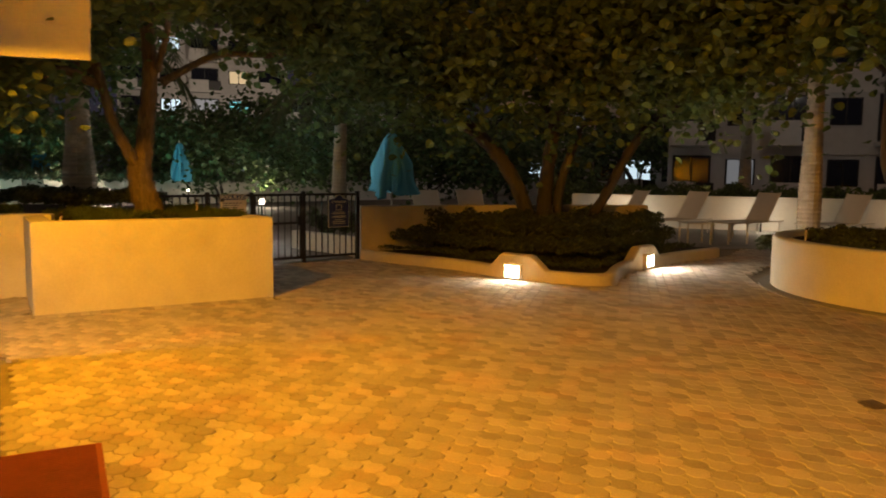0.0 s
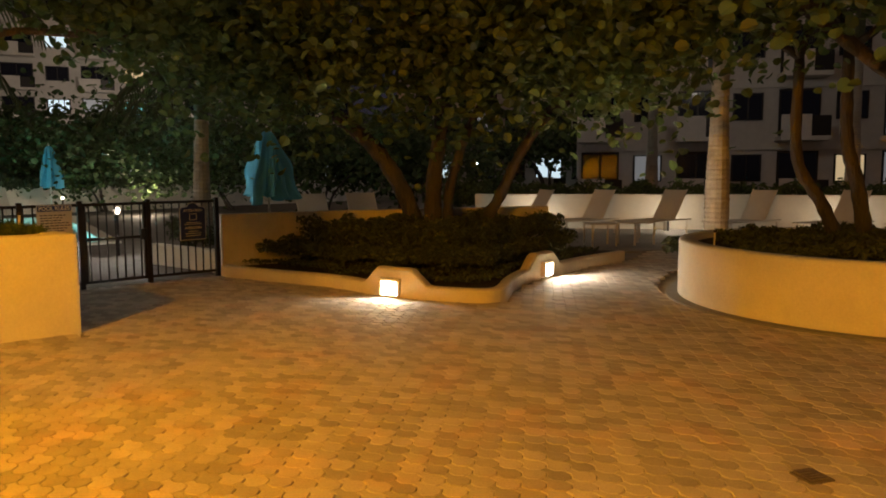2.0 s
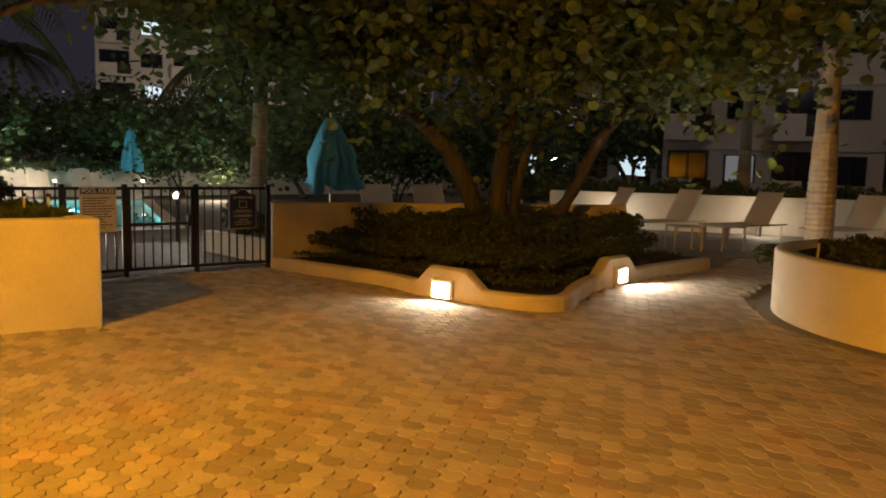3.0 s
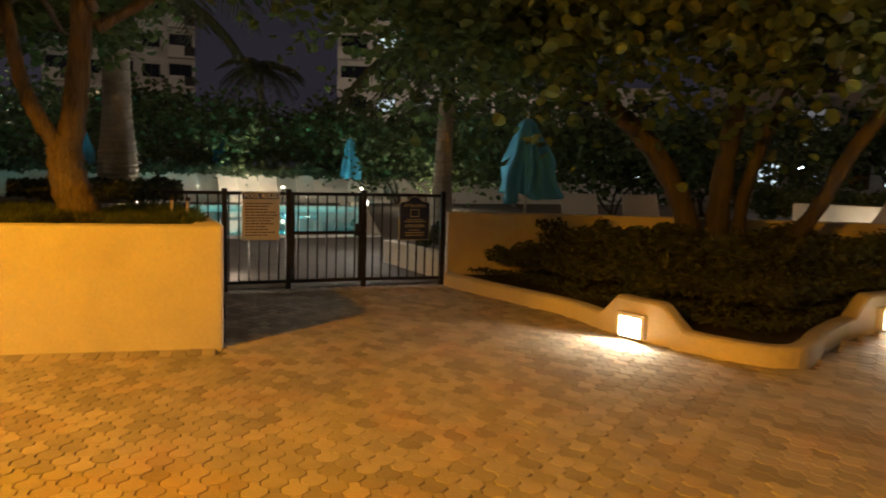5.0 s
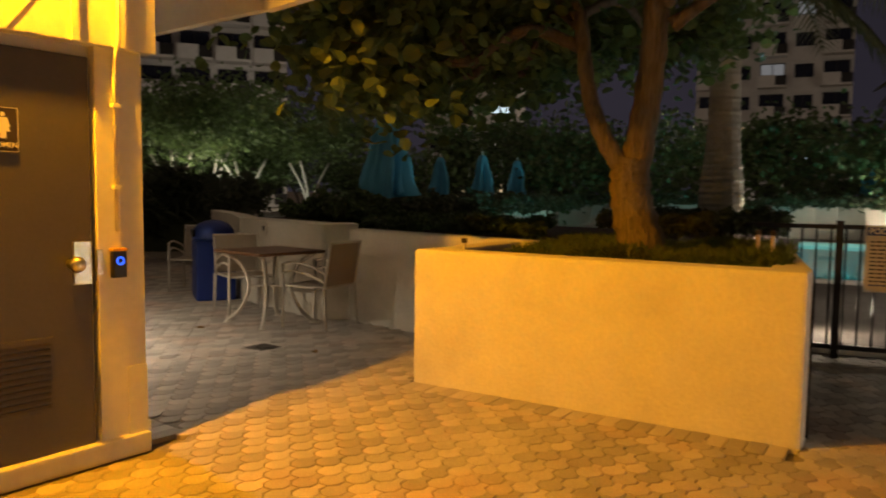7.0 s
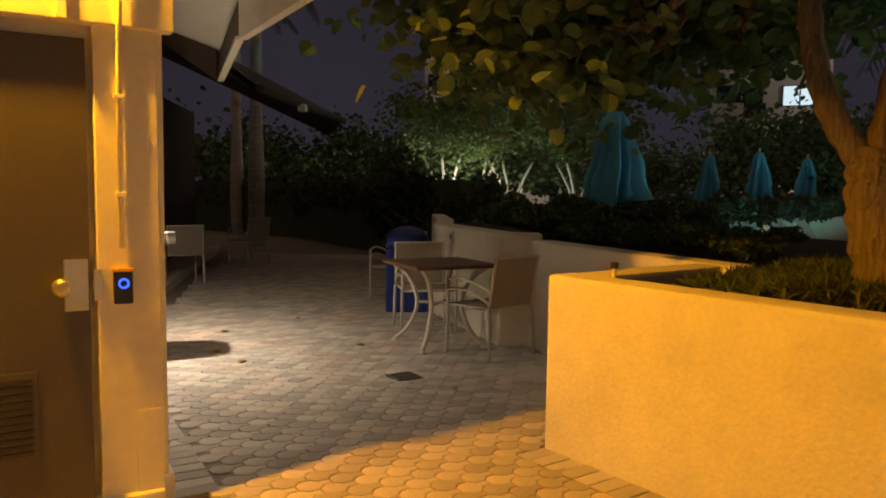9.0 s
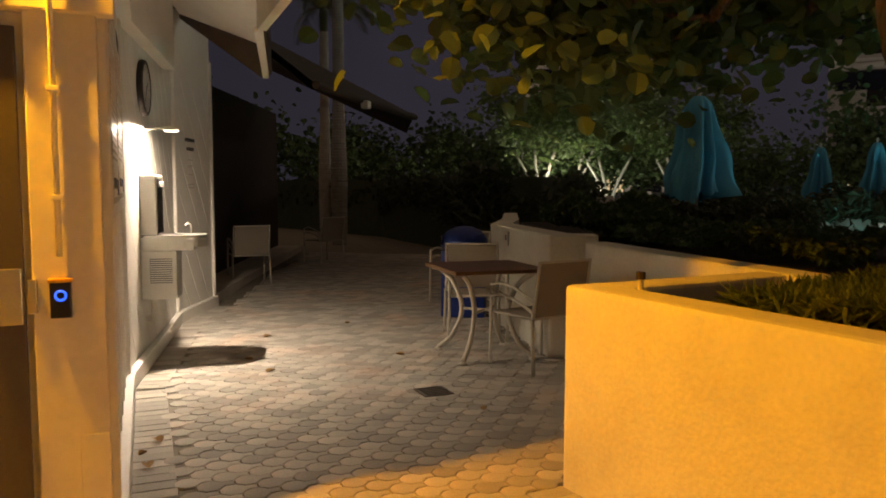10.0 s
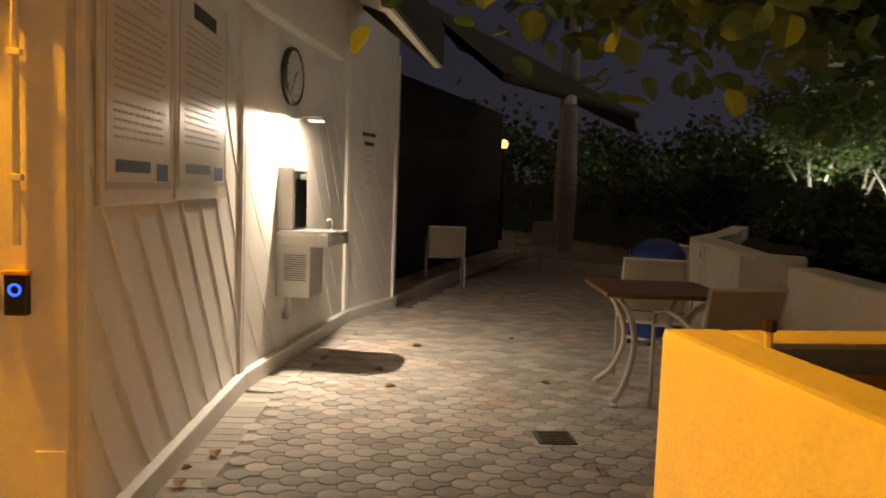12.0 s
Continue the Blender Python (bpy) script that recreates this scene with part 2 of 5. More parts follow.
BULB_AMBER = glow("amber lamp lens", (1.0, 0.45, 0.06), 4.5)
BULB_BLUE = glow("blue lamp lens", (0.02, 0.10, 1.0), 1.5)


def water_material():
    m = bpy.data.materials.new("pool water")
    m.use_nodes = True
    nt = m.node_tree
    b = nt.nodes["Principled BSDF"]
    b.inputs["Base Color"].default_value = (0.6, 0.95, 0.95, 1)
    b.inputs["Transmission Weight"].default_value = 1.0
    b.inputs["IOR"].default_value = 1.33
    b.inputs["Roughness"].default_value = 0.03
    n = nt.nodes.new("ShaderNodeTexNoise")
    n.inputs["Scale"].default_value = 3.0
    bp = nt.nodes.new("ShaderNodeBump")
    bp.inputs["Strength"].default_value, bp.inputs["Distance"].default_value = 0.3, 0.03
    nt.links.new(n.outputs["Fac"], bp.inputs["Height"])
    nt.links.new(bp.outputs["Normal"], b.inputs["Normal"])
    return m


WATER = water_material()

# ---- makers ----
def finish(bm, name, material, smooth=False):
    me = bpy.data.meshes.new(name)
    bmesh.ops.recalc_face_normals(bm, faces=bm.faces)
    bm.to_mesh(me)
    bm.free()
    me.materials.append(material)
    if smooth:
        me.polygons.foreach_set("use_smooth", [True] * len(me.polygons))
    return me


def part(name, bm, material, parent=None, label="", smooth=False, at=None):
    """Links a bmesh as one mesh object under a thing or a part."""
    ob = new(name, finish(bm, name, material, smooth))
    if parent:
        ob.parent = parent
    if at is not None:
        ob.matrix_basis = at
    if label:
        ob["label"] = label
    return ob


def thing(name, at, label, category, group="", kind=""):
    ob = new(name)
    ob.empty_display_size = 0.2
    ob.matrix_basis = at
    return tagged(ob, label, category, group, kind)


def setting(name, bm, material, label, smooth=False):
    return tagged(part(name, bm, material, None, "", smooth), label, name.split("_")[0], "", "structure")


def box(bm, x0, y0, z0, x1, y1, z1, bevel=0.0, m=None, seg=2):
    vs = [bm.verts.new(p) for p in ((x0, y0, z0), (x1, y0, z0), (x1, y1, z0), (x0, y1, z0), (x0, y0, z1), (x1, y0, z1), (x1, y1, z1), (x0, y1, z1))]
    fs = [bm.faces.new([vs[i] for i in q]) for q in ((0, 3, 2, 1), (4, 5, 6, 7), (0, 1, 5, 4), (1, 2, 6, 5), (2, 3, 7, 6), (3, 0, 4, 7))]
    if bevel:
        es = list({e for f in fs for e in f.edges})
        r = bmesh.ops.bevel(bm, geom=es, offset=bevel, segments=seg, affect="EDGES", profile=0.6)
        vs = list({v for f in r["faces"] for v in f.verts} | {v for v in vs if v.is_valid})
    if m:
        bmesh.ops.transform(bm, matrix=m, verts=[v for v in vs if v.is_valid])
    return vs


def boxes(*specs, bevel=0.0):
    bm = bmesh.new()
    for s in specs:
        box(bm, *s, bevel=bevel)
    return bm


def prism(poly, z0, z1, bevel=0.0, seg=2):
    """An upright block over a footprint."""
    bm = bmesh.new()
    lo = [bm.verts.new((x, y, z0)) for x, y in poly]
    hi = [bm.verts.new((x, y, z1)) for x, y in poly]
    n = len(poly)
    bm.faces.new(lo[::-1])
    top = bm.faces.new(hi)
    for i in range(n):
        bm.faces.new((lo[i], lo[(i + 1) % n], hi[(i + 1) % n], hi[i]))
    if bevel:
        es = list(top.edges) + [e for e in bm.edges if abs(e.verts[0].co.z - e.verts[1].co.z) > 1e-4]
        bmesh.ops.bevel(bm, geom=es, offset=bevel, segments=seg, affect="EDGES", profile=0.6)
    return bm


def strip(pts, width, side=1.0):
    """Footprint of a wall along a line of points, its thickness to one side."""
    pts = [Vector((*p, 0)) for p in pts]
    off = []
    for i, p in enumerate(pts):
        a = (pts[i] - pts[i - 1]).normalized() if i else (pts[1] - pts[0]).normalized()
        b = (pts[i + 1] - pts[i]).normalized() if i + 1 < len(pts) else a
        n1, n2 = Vector((-a.y, a.x, 0)), Vector((-b.y, b.x, 0))
        k = (n1 + n2).normalized()
        off.append(p + k * (side * width / max(0.4, k.dot(n1))))
    out = [(p.x, p.y) for p in pts] + [(p.x, p.y) for p in off[::-1]]
    return out if side > 0 else out[::-1]


def tube(bm, pts, radii, sides=8, caps=True):
    """A round, tapered tube along points."""
    pts = [Vector(p) for p in pts]
    if not hasattr(radii, "__len__"):
        radii = [radii] * len(pts)
    rings = []
    ref = Vector((0.31, 0.17, 0.93)).normalized()
    for i, p in enumerate(pts):
        d = (pts[min(i + 1, len(pts) - 1)] - pts[max(i - 1, 0)]).normalized()
        if abs(d.dot(ref)) > 0.97:
            u = d.cross(Vector((1, 0, 0))).normalized()
        else:
            u = d.cross(ref).normalized()
        if rings:
            u = (last - d * last.dot(d)).normalized()
        last = u
        v = d.cross(u)
        rings.append([bm.verts.new(p + (u * math.cos(a) + v * math.sin(a)) * radii[i]) for a in [2 * math.pi * k / sides for k in range(sides)]])
    for a, b in zip(rings, rings[1:]):
        for k in range(sides):
            bm.faces.new((a[k], a[(k + 1) % sides], b[(k + 1) % sides], b[k]))
    if caps:
        bm.faces.new(rings[0][::-1])
        bm.faces.new(rings[-1])
    return bm


def curve_points(ctrl, n=10):
    """A smooth line through control points."""
    c = [Vector(p) for p in ctrl]
    c = [c[0] * 2 - c[1]] + c + [c[-1] * 2 - c[-2]]
    out = []
    for i in range(1, len(c) - 2):
        for k in range(n):
            t = k / n
            a, b, d, e = c[i - 1], c[i], c[i + 1], c[i + 2]
            out.append(0.5 * ((2 * b) + (d - a) * t + (2 * a - 5 * b + 4 * d - e) * t * t + (3 * b - a - 3 * d + e) * t ** 3))
    out.append(c[-2])
    return out


def lathe(profile, sides=24):
    bm = bmesh.new()
    rings = [[bm.verts.new((r * math.cos(2 * math.pi * k / sides), r * math.sin(2 * math.pi * k / sides), z)) for k in range(sides)] for r, z in profile]
    for a, b in zip(rings, rings[1:]):
        for k in range(sides):
            bm.faces.new((a[k], a[(k + 1) % sides], b[(k + 1) % sides], b[k]))
    bm.faces.new(rings[0][::-1])
    bm.faces.new(rings[-1])
    return bm


def leaves_mesh(name, centres, size, material, rng, upward=0.5, shape="round", curl=0.18):
    """Many small bent leaves round the centres given, as one mesh."""
    n = len(centres)
    c = np.asarray(centres)
    nor = rng.normal(size=(n, 3))
    nor[:, 2] = np.abs(nor[:, 2]) + upward
    nor /= np.linalg.norm(nor, axis=1)[:, None]
    u = np.cross(nor, rng.normal(size=(n, 3)))
    u /= np.linalg.norm(u, axis=1)[:, None]
    v = np.cross(nor, u)
    s = size * rng.uniform(0.6, 1.25, n)[:, None]
    if shape == "round":
        prof = ((-0.5, 0, 0), (-0.34, 0.33, 0.7), (0.0, 0.46, 1), (0.34, 0.33, 0.8), (0.5, 0, 0.25), (0.34, -0.33, 0.8), (0.0, -0.46, 1), (-0.34, -0.33, 0.7))
    elif shape == "blade":
        prof = ((-0.5, 0.05, 0), (0.1, 0.06, 0.2), (0.5, 0, 0.6), (0.1, -0.06, 0.2))
    else:
        prof = ((-0.5, 0, 0), (0.0, 0.24, 0.8), (0.5, 0, 0.2), (0.0, -0.24, 0.8))
    k = len(prof)
    verts = np.stack([c + u * s * a + v * s * b + nor * s * (curl * h) for a, b, h in prof], 1).reshape(-1, 3)
    if k == 8:
        faces = np.array([[0, 1, 2, 3], [0, 3, 4, 4], [0, 4, 5, 5], [0, 5, 6, 7]])
    else:
        faces = np.array([[0, 1, 2, 3]])
    f = (np.arange(n)[:, None, None] * k + faces[None]).reshape(-1, 4)
    me = bpy.data.meshes.new(name)
    me.from_pydata(verts.tolist(), [], [q if q[2] != q[3] else q[:3] for q in f.tolist()])
    me.materials.append(material)
    return me


def text_mesh(name, body, size, material, parent, at, label="", bold=0.0):
    cu = bpy.data.curves.new(name, "FONT")
    cu.body, cu.size, cu.align_x, cu.align_y, cu.extrude, cu.offset = body, size, "CENTER", "CENTER", 0.0015, bold
    tmp = bpy.data.objects.new(name, cu)
    me = bpy.data.meshes.new_from_object(tmp)
    bpy.data.objects.remove(tmp)
    me.materials.clear()
    me.materials.append(material)
    ob = new(name, me)
    ob.parent, ob.matrix_basis = parent, at
    if label:
        ob["label"] = label
    return ob

# ---- ground ----
# the pool's frame: origin at its near corner, turned with the deck
POOL = pose(-9.1, 11.97, 0, 0, 0, 52.3)
POOL_DEPTH = 1.2
POOL_CORNERS = [(-2.0, 1.4), (6.2, 1.4), (9.4, 11.2), (-2.0, 12.2)]
COPING_CORNERS = [(-2.3, 1.1), (6.42, 1.1), (9.74, 11.48), (-2.3, 12.5)]


def pool_xy(x, y):
    p = POOL @ Vector((x, y, 0))
    return (p.x, p.y)


def ring_around(bm, inner, outer, z):
    """A flat ring between two outlines of four corners."""
    a = [bm.verts.new((*p, z)) for p in inner]
    b = [bm.verts.new((*p, z)) for p in outer]
    for i in range(4):
        j = (i + 1) % 4
        bm.faces.new((a[i], a[j], b[j], b[i]))


POOL_RIM = [pool_xy(*c) for c in POOL_CORNERS]
bm = bmesh.new()
ring_around(bm, POOL_RIM, [pool_xy(-40, -40), pool_xy(40, -40), pool_xy(40, 40), pool_xy(-40, 40)], -0.03)
ring_around(bm, [pool_xy(-40, -40), pool_xy(40, -40), pool_xy(40, 40), pool_xy(-40, 40)], [pool_xy(-900, -900), pool_xy(900, -900), pool_xy(900, 900), pool_xy(-900, 900)], -0.03)
setting("ground", bm, GROUT, "dark packed ground between paving and planting")

# ---- walls and planters ----
FRONT_A, FRONT_B = Vector((-2.07, 9.14)), Vector((-3.87, 7.55))
ALONG = (FRONT_B - FRONT_A).normalized()
BACK = Vector((ALONG.y, -ALONG.x))
if BACK.y < 0:
    BACK = -BACK


def from_front(a, b):
    p = FRONT_A + ALONG * a + BACK * b
    return (p.x, p.y)


def wall(name, poly, z0, z1, material, label, bevel=0.02):
    return setting(name, prism(poly, z0, z1, bevel), material, label)


L = (FRONT_B - FRONT_A).length
wall("wall_planter", [from_front(0, 0), from_front(L, 0), from_front(L, 0.2), from_front(0, 0.2)][::-1], -0.03, 0.905, STUCCO, "thick white stucco planter wall with rounded edges", 0.025)
wall("wall_planter_end", [from_front(L - 0.2, 0.2), from_front(L, 0.2), from_front(L, 1.35), from_front(L - 0.2, 1.35)][::-1], -0.03, 0.902, STUCCO, "white stucco planter side wall", 0.02)
wall("wall_planter_side", [from_front(0, 0.2), from_front(0.2, 0.2), from_front(0.62, 2.4), from_front(0.42, 2.4)], -0.03, 0.902, STUCCO, "white stucco planter side wall", 0.02)
wall("wall_cafe", strip([(-4.45, 8.62), (-6.47, 7.51)], 0.2, -1), -0.03, 0.91, STUCCO, "white stucco planter wall behind the cafe table")
wall("wall_cafe_step", strip([(-6.475, 7.62), (-6.41, 7.25), (-8.16, 6.48), (-9.3, 6.42), (-11.5, 6.1)], 0.2, -1), -0.03, 0.965, STUCCO, "white stucco planter wall stepping forward")

# soil in the raised beds
setting("bed_soil", prism([(-2.2, 9.3), (-3.8, 7.8), (-4.5, 8.7), (-6.5, 7.62), (-6.55, 7.35), (-8.2, 6.62), (-9.3, 6.55), (-11.6, 6.25), (-13.5, 8.5), (-11.0, 9.6), (-7.3, 12.1), (-5.6, 12.2), (-4.0, 10.7)][::-1], -0.03, 0.82), SOIL, "dark soil of the raised bed")

# low kerbed bed
KERB = [(-2.12, 12.82), (-1.34, 12.38), (-0.38, 11.9), (0.3, 11.32), (0.86, 11.03), (1.42, 10.84), (1.74, 10.94), (1.86, 11.3), (1.92, 11.75), (2.12, 12.5), (2.45, 13.05), (3.0, 13.95), (3.8, 14.95)]
KP = [(p.x, p.y) for p in curve_points([(*p, 0) for p in KERB], 4)]


def sweep_wall(line, width, profile_top):
    """A low wall along a line with rounded shoulders; profile_top(i) gives its height at each point."""
    bm = bmesh.new()
    outer = strip(line, width, 1)
    n = len(line)
    rings = []
    for i in range(n):
        a, c = Vector(outer[i]), Vector(outer[2 * n - 1 - i])
        h = profile_top(i)
        rings.append([bm.verts.new((*p, z)) for p, z in ((a, -0.03), (a, h - 0.025), (a.lerp(c, 0.12), h - 0.006), (a.lerp(c, 0.3), h), (a.lerp(c, 0.7), h), (a.lerp(c, 0.88), h - 0.006), (c, h - 0.025), (c, -0.03))])
    for p, q in zip(rings, rings[1:]):
        for k in range(7):
            bm.faces.new((p[k], q[k], q[k + 1], p[k + 1]))
    bm.faces.new(rings[0])
    bm.faces.new(rings[-1][::-1])
    return bm


def kerb_height(i):
    x, y = KP[i]
    h = 0.155
    for cx, cy in ((0.50, 11.21), (2.38, 12.95)):
        d = math.hypot(x - cx, y - cy)
        h = max(h, 0.155 + 0.19 * min(1.0, max(0.0, (0.46 - d) / 0.22)))
    return h


KP = [tuple(Vector(KP[i]).lerp(Vector(KP[i + 1]), k / 3)) for i in range(len(KP) - 1) for k in range(3)] + [KP[-1]]
setting("kerb_bed", sweep_wall(KP, 0.15, kerb_height), STUCCO_TAN, "low cream stucco kerb that rises to hold path lights")
wall("wall_gate", strip([(-2.15, 12.95), (-0.93, 13.75), (0.8, 14.6), (2.6, 15.4)], 0.2, 1), -0.03, 0.86, STUCCO_TAN, "cream stucco low wall beside the pool gate")
setting("bed_soil_low", prism(strip(KP, 0.08, 1)[len(KP):] + [(-2.05, 12.98), (-0.9, 13.8), (0.8, 14.65), (2.6, 15.5), (3.7, 15.3)][::1], -0.03, 0.12), SOIL, "dark mulch in the low bed")

# round planter
RC, RR = Vector((6.07, 11.23)), 2.26
bm = bmesh.new()
arc = [2 * math.pi * i / 72 for i in range(72)]
prof = ((RR, -0.03), (RR, 0.63), (RR - 0.02, 0.655), (RR - 0.16, 0.655), (RR - 0.18, 0.63), (RR - 0.18, 0.3))
rings = [[bm.verts.new((RC.x + r * math.cos(a), RC.y + r * math.sin(a), z)) for a in arc] for r, z in prof]
for a, b in zip(rings, rings[1:]):
    for k in range(72):
        bm.faces.new((a[k], a[(k + 1) % 72], b[(k + 1) % 72], b[k]))
setting("wall_round_planter", bm, STUCCO, "round white stucco planter wall", True)
setting("kerb_round_planter", prism([(RC.x + (RR + 0.14) * math.cos(a), RC.y + (RR + 0.14) * math.sin(a)) for a in arc], -0.03, 0.015, 0.004), DECK, "flat footing ring round the planter")
setting("bed_soil_round", prism([(RC.x + (RR - 0.1) * math.cos(a), RC.y + (RR - 0.1) * math.sin(a)) for a in arc], 0.2, 0.58), SOIL, "dark soil of the round planter")

# ---- rest-room building ----
P0, V1, V2, V3 = Vector((-2.98, 5.92)), Vector((-4.80, 4.64)), Vector((-7.05, 3.56)), Vector((-8.15, 3.32))
DDIR = Vector((0.6, -0.8))
D1 = P0 + DDIR * 3.9
BODY = [(P0.x, P0.y), (V1.x, V1.y), (V2.x, V2.y), (V3.x, V3.y), (-8.6, 1.2), (-5.5, -2.5), (-1.2, -1.5), (D1.x, D1.y)]


def wall_frame(a, b, out=0.0):
    """Pose on a facet: x along it from a to b, y into the wall, z up."""
    d = (b - a).normalized()
    n = Vector((d.y, -d.x))
    o = a + n * out
    return Matrix(((d.x, -n.x, 0, o.x), (d.y, -n.y, 0, o.y), (0, 0, 1, 0), (0, 0, 0, 1)))


# unseen wall, added behind the walk's start
wall("wall_back", [(-0.5, -2.6), (9.5, -2.6), (9.5, -2.3), (-0.5, -2.3)], -0.03, 3.4, PAINT, "plain white unseen wall added to close the plaza behind", 0.0)
wall("wall_building", BODY, -0.03, 3.05, PAINT, "white painted timber wall of the rest-room building", 0.0)
E0, E1, E2, E3 = Vector((-7.06, 4.54)), Vector((-5.10, 5.47)), Vector((-3.60, 6.55)), Vector((-2.78, 7.0))


def slab(top, edges, z):
    """Roof planes between an inner line and an outer line, with thickness."""
    bm = bmesh.new()
    rings = [[bm.verts.new((*p, h + dz)) for p, h in line] for dz in (0.0, 0.09) for line in (top, edges)]
    n = len(top)
    for i in range(n - 1):
        bm.faces.new((rings[0][i], rings[0][i + 1], rings[1][i + 1], rings[1][i]))
        bm.faces.new((rings[2][i], rings[2][i + 1], rings[3][i + 1], rings[3][i]))
        bm.faces.new((rings[1][i], rings[1][i + 1], rings[3][i + 1], rings[3][i]))
    for k in (0, n - 1):
        bm.faces.new((rings[0][k], rings[1][k], rings[3][k], rings[2][k]))
    return bm


INNER = [((-7.35, 3.50), 3.02), ((-4.85, 4.60), 3.02), ((-3.0, 5.85), 3.02), ((-2.6, 5.42), 3.02)]
OUTER = [((E0.x, E0.y), 2.62), ((E1.x, E1.y), 2.60), ((E2.x, E2.y), 2.62), ((E3.x, E3.y), 2.92)]
setting("roof_overhang", slab(INNER, OUTER, 0), PAINT, "white boarded soffit of the overhanging roof")
wall("fascia_long", strip([(E1.x, E1.y), (E2.x, E2.y)], 0.06, 1), 2.34, 2.72, PAINT, "white painted fascia board of the roof edge", 0.006)
# shade on this board is put into its dark brown colour
wall("fascia_dark", strip([(E0.x, E0.y), (E1.x - 0.02, E1.y - 0.01)], 0.06, 1), 2.375, 2.68, BROWN_WALL, "fascia board coloured dark brown for its shaded face", 0.004)
# white strips stand in for the light along its edges
for z in (2.338, 2.685):
    wall("trim_fascia", strip([(E0.x, E0.y - 0.02), (E1.x - 0.02, E1.y - 0.03)], 0.055, 1), z, z + 0.03, PAINT, "white strip standing in for a lit edge of the fascia", 0.004)
wall("fascia_deep", strip([(E2.x + 0.01, E2.y + 0.006), (E3.x, E3.y)], 0.06, 1), 2.33, 2.60, PAINT, "deep white fascia beam at the roof corner", 0.006)
wall("fascia_upper", strip([(E2.x + 0.01, E2.y + 0.03), (E3.x, E3.y + 0.02)], 0.05, 1), 2.60, 3.05, PAINT, "upper fascia board at the roof corner", 0.004)
bm = bmesh.new()
a, b = Vector((E0.x, E0.y, 2.34)), Vector((-7.32, 3.54, 2.98))
n = Vector((0.05, -0.01, 0))
vs = [bm.verts.new(p) for p in (a, b, b + Vector((0, 0, 0.3)), a + Vector((0, 0, 0.38)), a + n, b + n, b + n + Vector((0, 0, 0.3)), a + n + Vector((0, 0, 0.38)))]
for q in ((0, 1, 2, 3), (7, 6, 5, 4), (0, 4, 5, 1), (1, 5, 6, 2), (2, 6, 7, 3), (3, 7, 4, 0)):
    bm.faces.new([vs[i] for i in q])
setting("fascia_rake", bm, BROWN_WALL, "dark raking end board of the roof")
setting("roof_top", prism([(-8.6, 1.2), (-7.4, 3.5), (-4.85, 4.6), (-3.0, 5.85), (-0.8, 2.9), (-1.2, -1.5), (-5.5, -2.5)][::-1], 3.06, 3.16), ROOF, "dark shingle roof of the rest-room building")

# ---- plants ----
def crown(name, tips, count, spread, size, material, parent, seed, shape="round", upward=0.4, flat=0.7):
    rng = np.random.default_rng(seed)
    tips = np.asarray([tuple(t) for t in tips])
    pick = tips[rng.integers(0, len(tips), count)]
    off = rng.normal(size=(count, 3)) * spread
    off[:, 2] *= flat
    ob = new(name, leaves_mesh(name, pick + off, size, material, rng, upward, shape))
    ob.parent = parent
    return ob


def grow(bm, start, way, length, radius, depth, rng, tips, bend=0.5):
    """A limb that bends and forks; its ends go into tips."""
    n = 5
    pts, p, d = [Vector(start)], Vector(start), Vector(way).normalized()
    for i in range(n):
        d = (d + Vector(rng.normal(size=3)) * bend * 0.28 + Vector((0, 0, 0.06))).normalized()
        p = p + d * (length / n)
        pts.append(p.copy())
        if depth <= 1 and i > 1:
            tips.append(p.copy())
    tube(bm, pts, [radius * (1 - 0.5 * i / n) for i in range(n + 1)], 7 if radius > 0.03 else 5)
    if depth > 0:
        for k in range(2 if depth > 1 else 3):
            dd = (d + Vector(rng.normal(size=3)) * 0.75).normalized()
            dd.z = max(dd.z, -0.15)
            grow(bm, pts[-1 - (k % 2)], dd, length * rng.uniform(0.6, 0.85), radius * 0.55, depth - 1, rng, tips, bend)


def tree(at, stems, limb, depth, leaves, spread, size, label, seed, material=None, shape="round", bark=None):
    """A tree: stems as control lines with a radius, forked limbs from their ends, and a leafy crown."""
    rng = np.random.default_rng(seed)
    t = thing("tree", pose(*at), label, "tree")
    tips = []
    for k, (ctrl, r, ways) in enumerate(stems):
        bm = bmesh.new()
        pts = curve_points(ctrl, 7)
        rad = [r * (1.25 if i == 0 else 1.0) * (1 - 0.35 * i / len(pts)) * (1 + 0.08 * math.sin(i * 2.3 + k)) for i in range(len(pts))]
        tube(bm, pts, rad, 12)
        for w in ways:
            grow(bm, pts[-1] - Vector(w).normalized() * 0.03, w, limb * rng.uniform(0.8, 1.2), r * 0.55, depth, rng, tips)
        part("trunk", bm, bark or BARK, t, smooth=True)
    crown("crown", tips, leaves, spread, size, material or LEAF, t, seed + 1, shape)
    return t


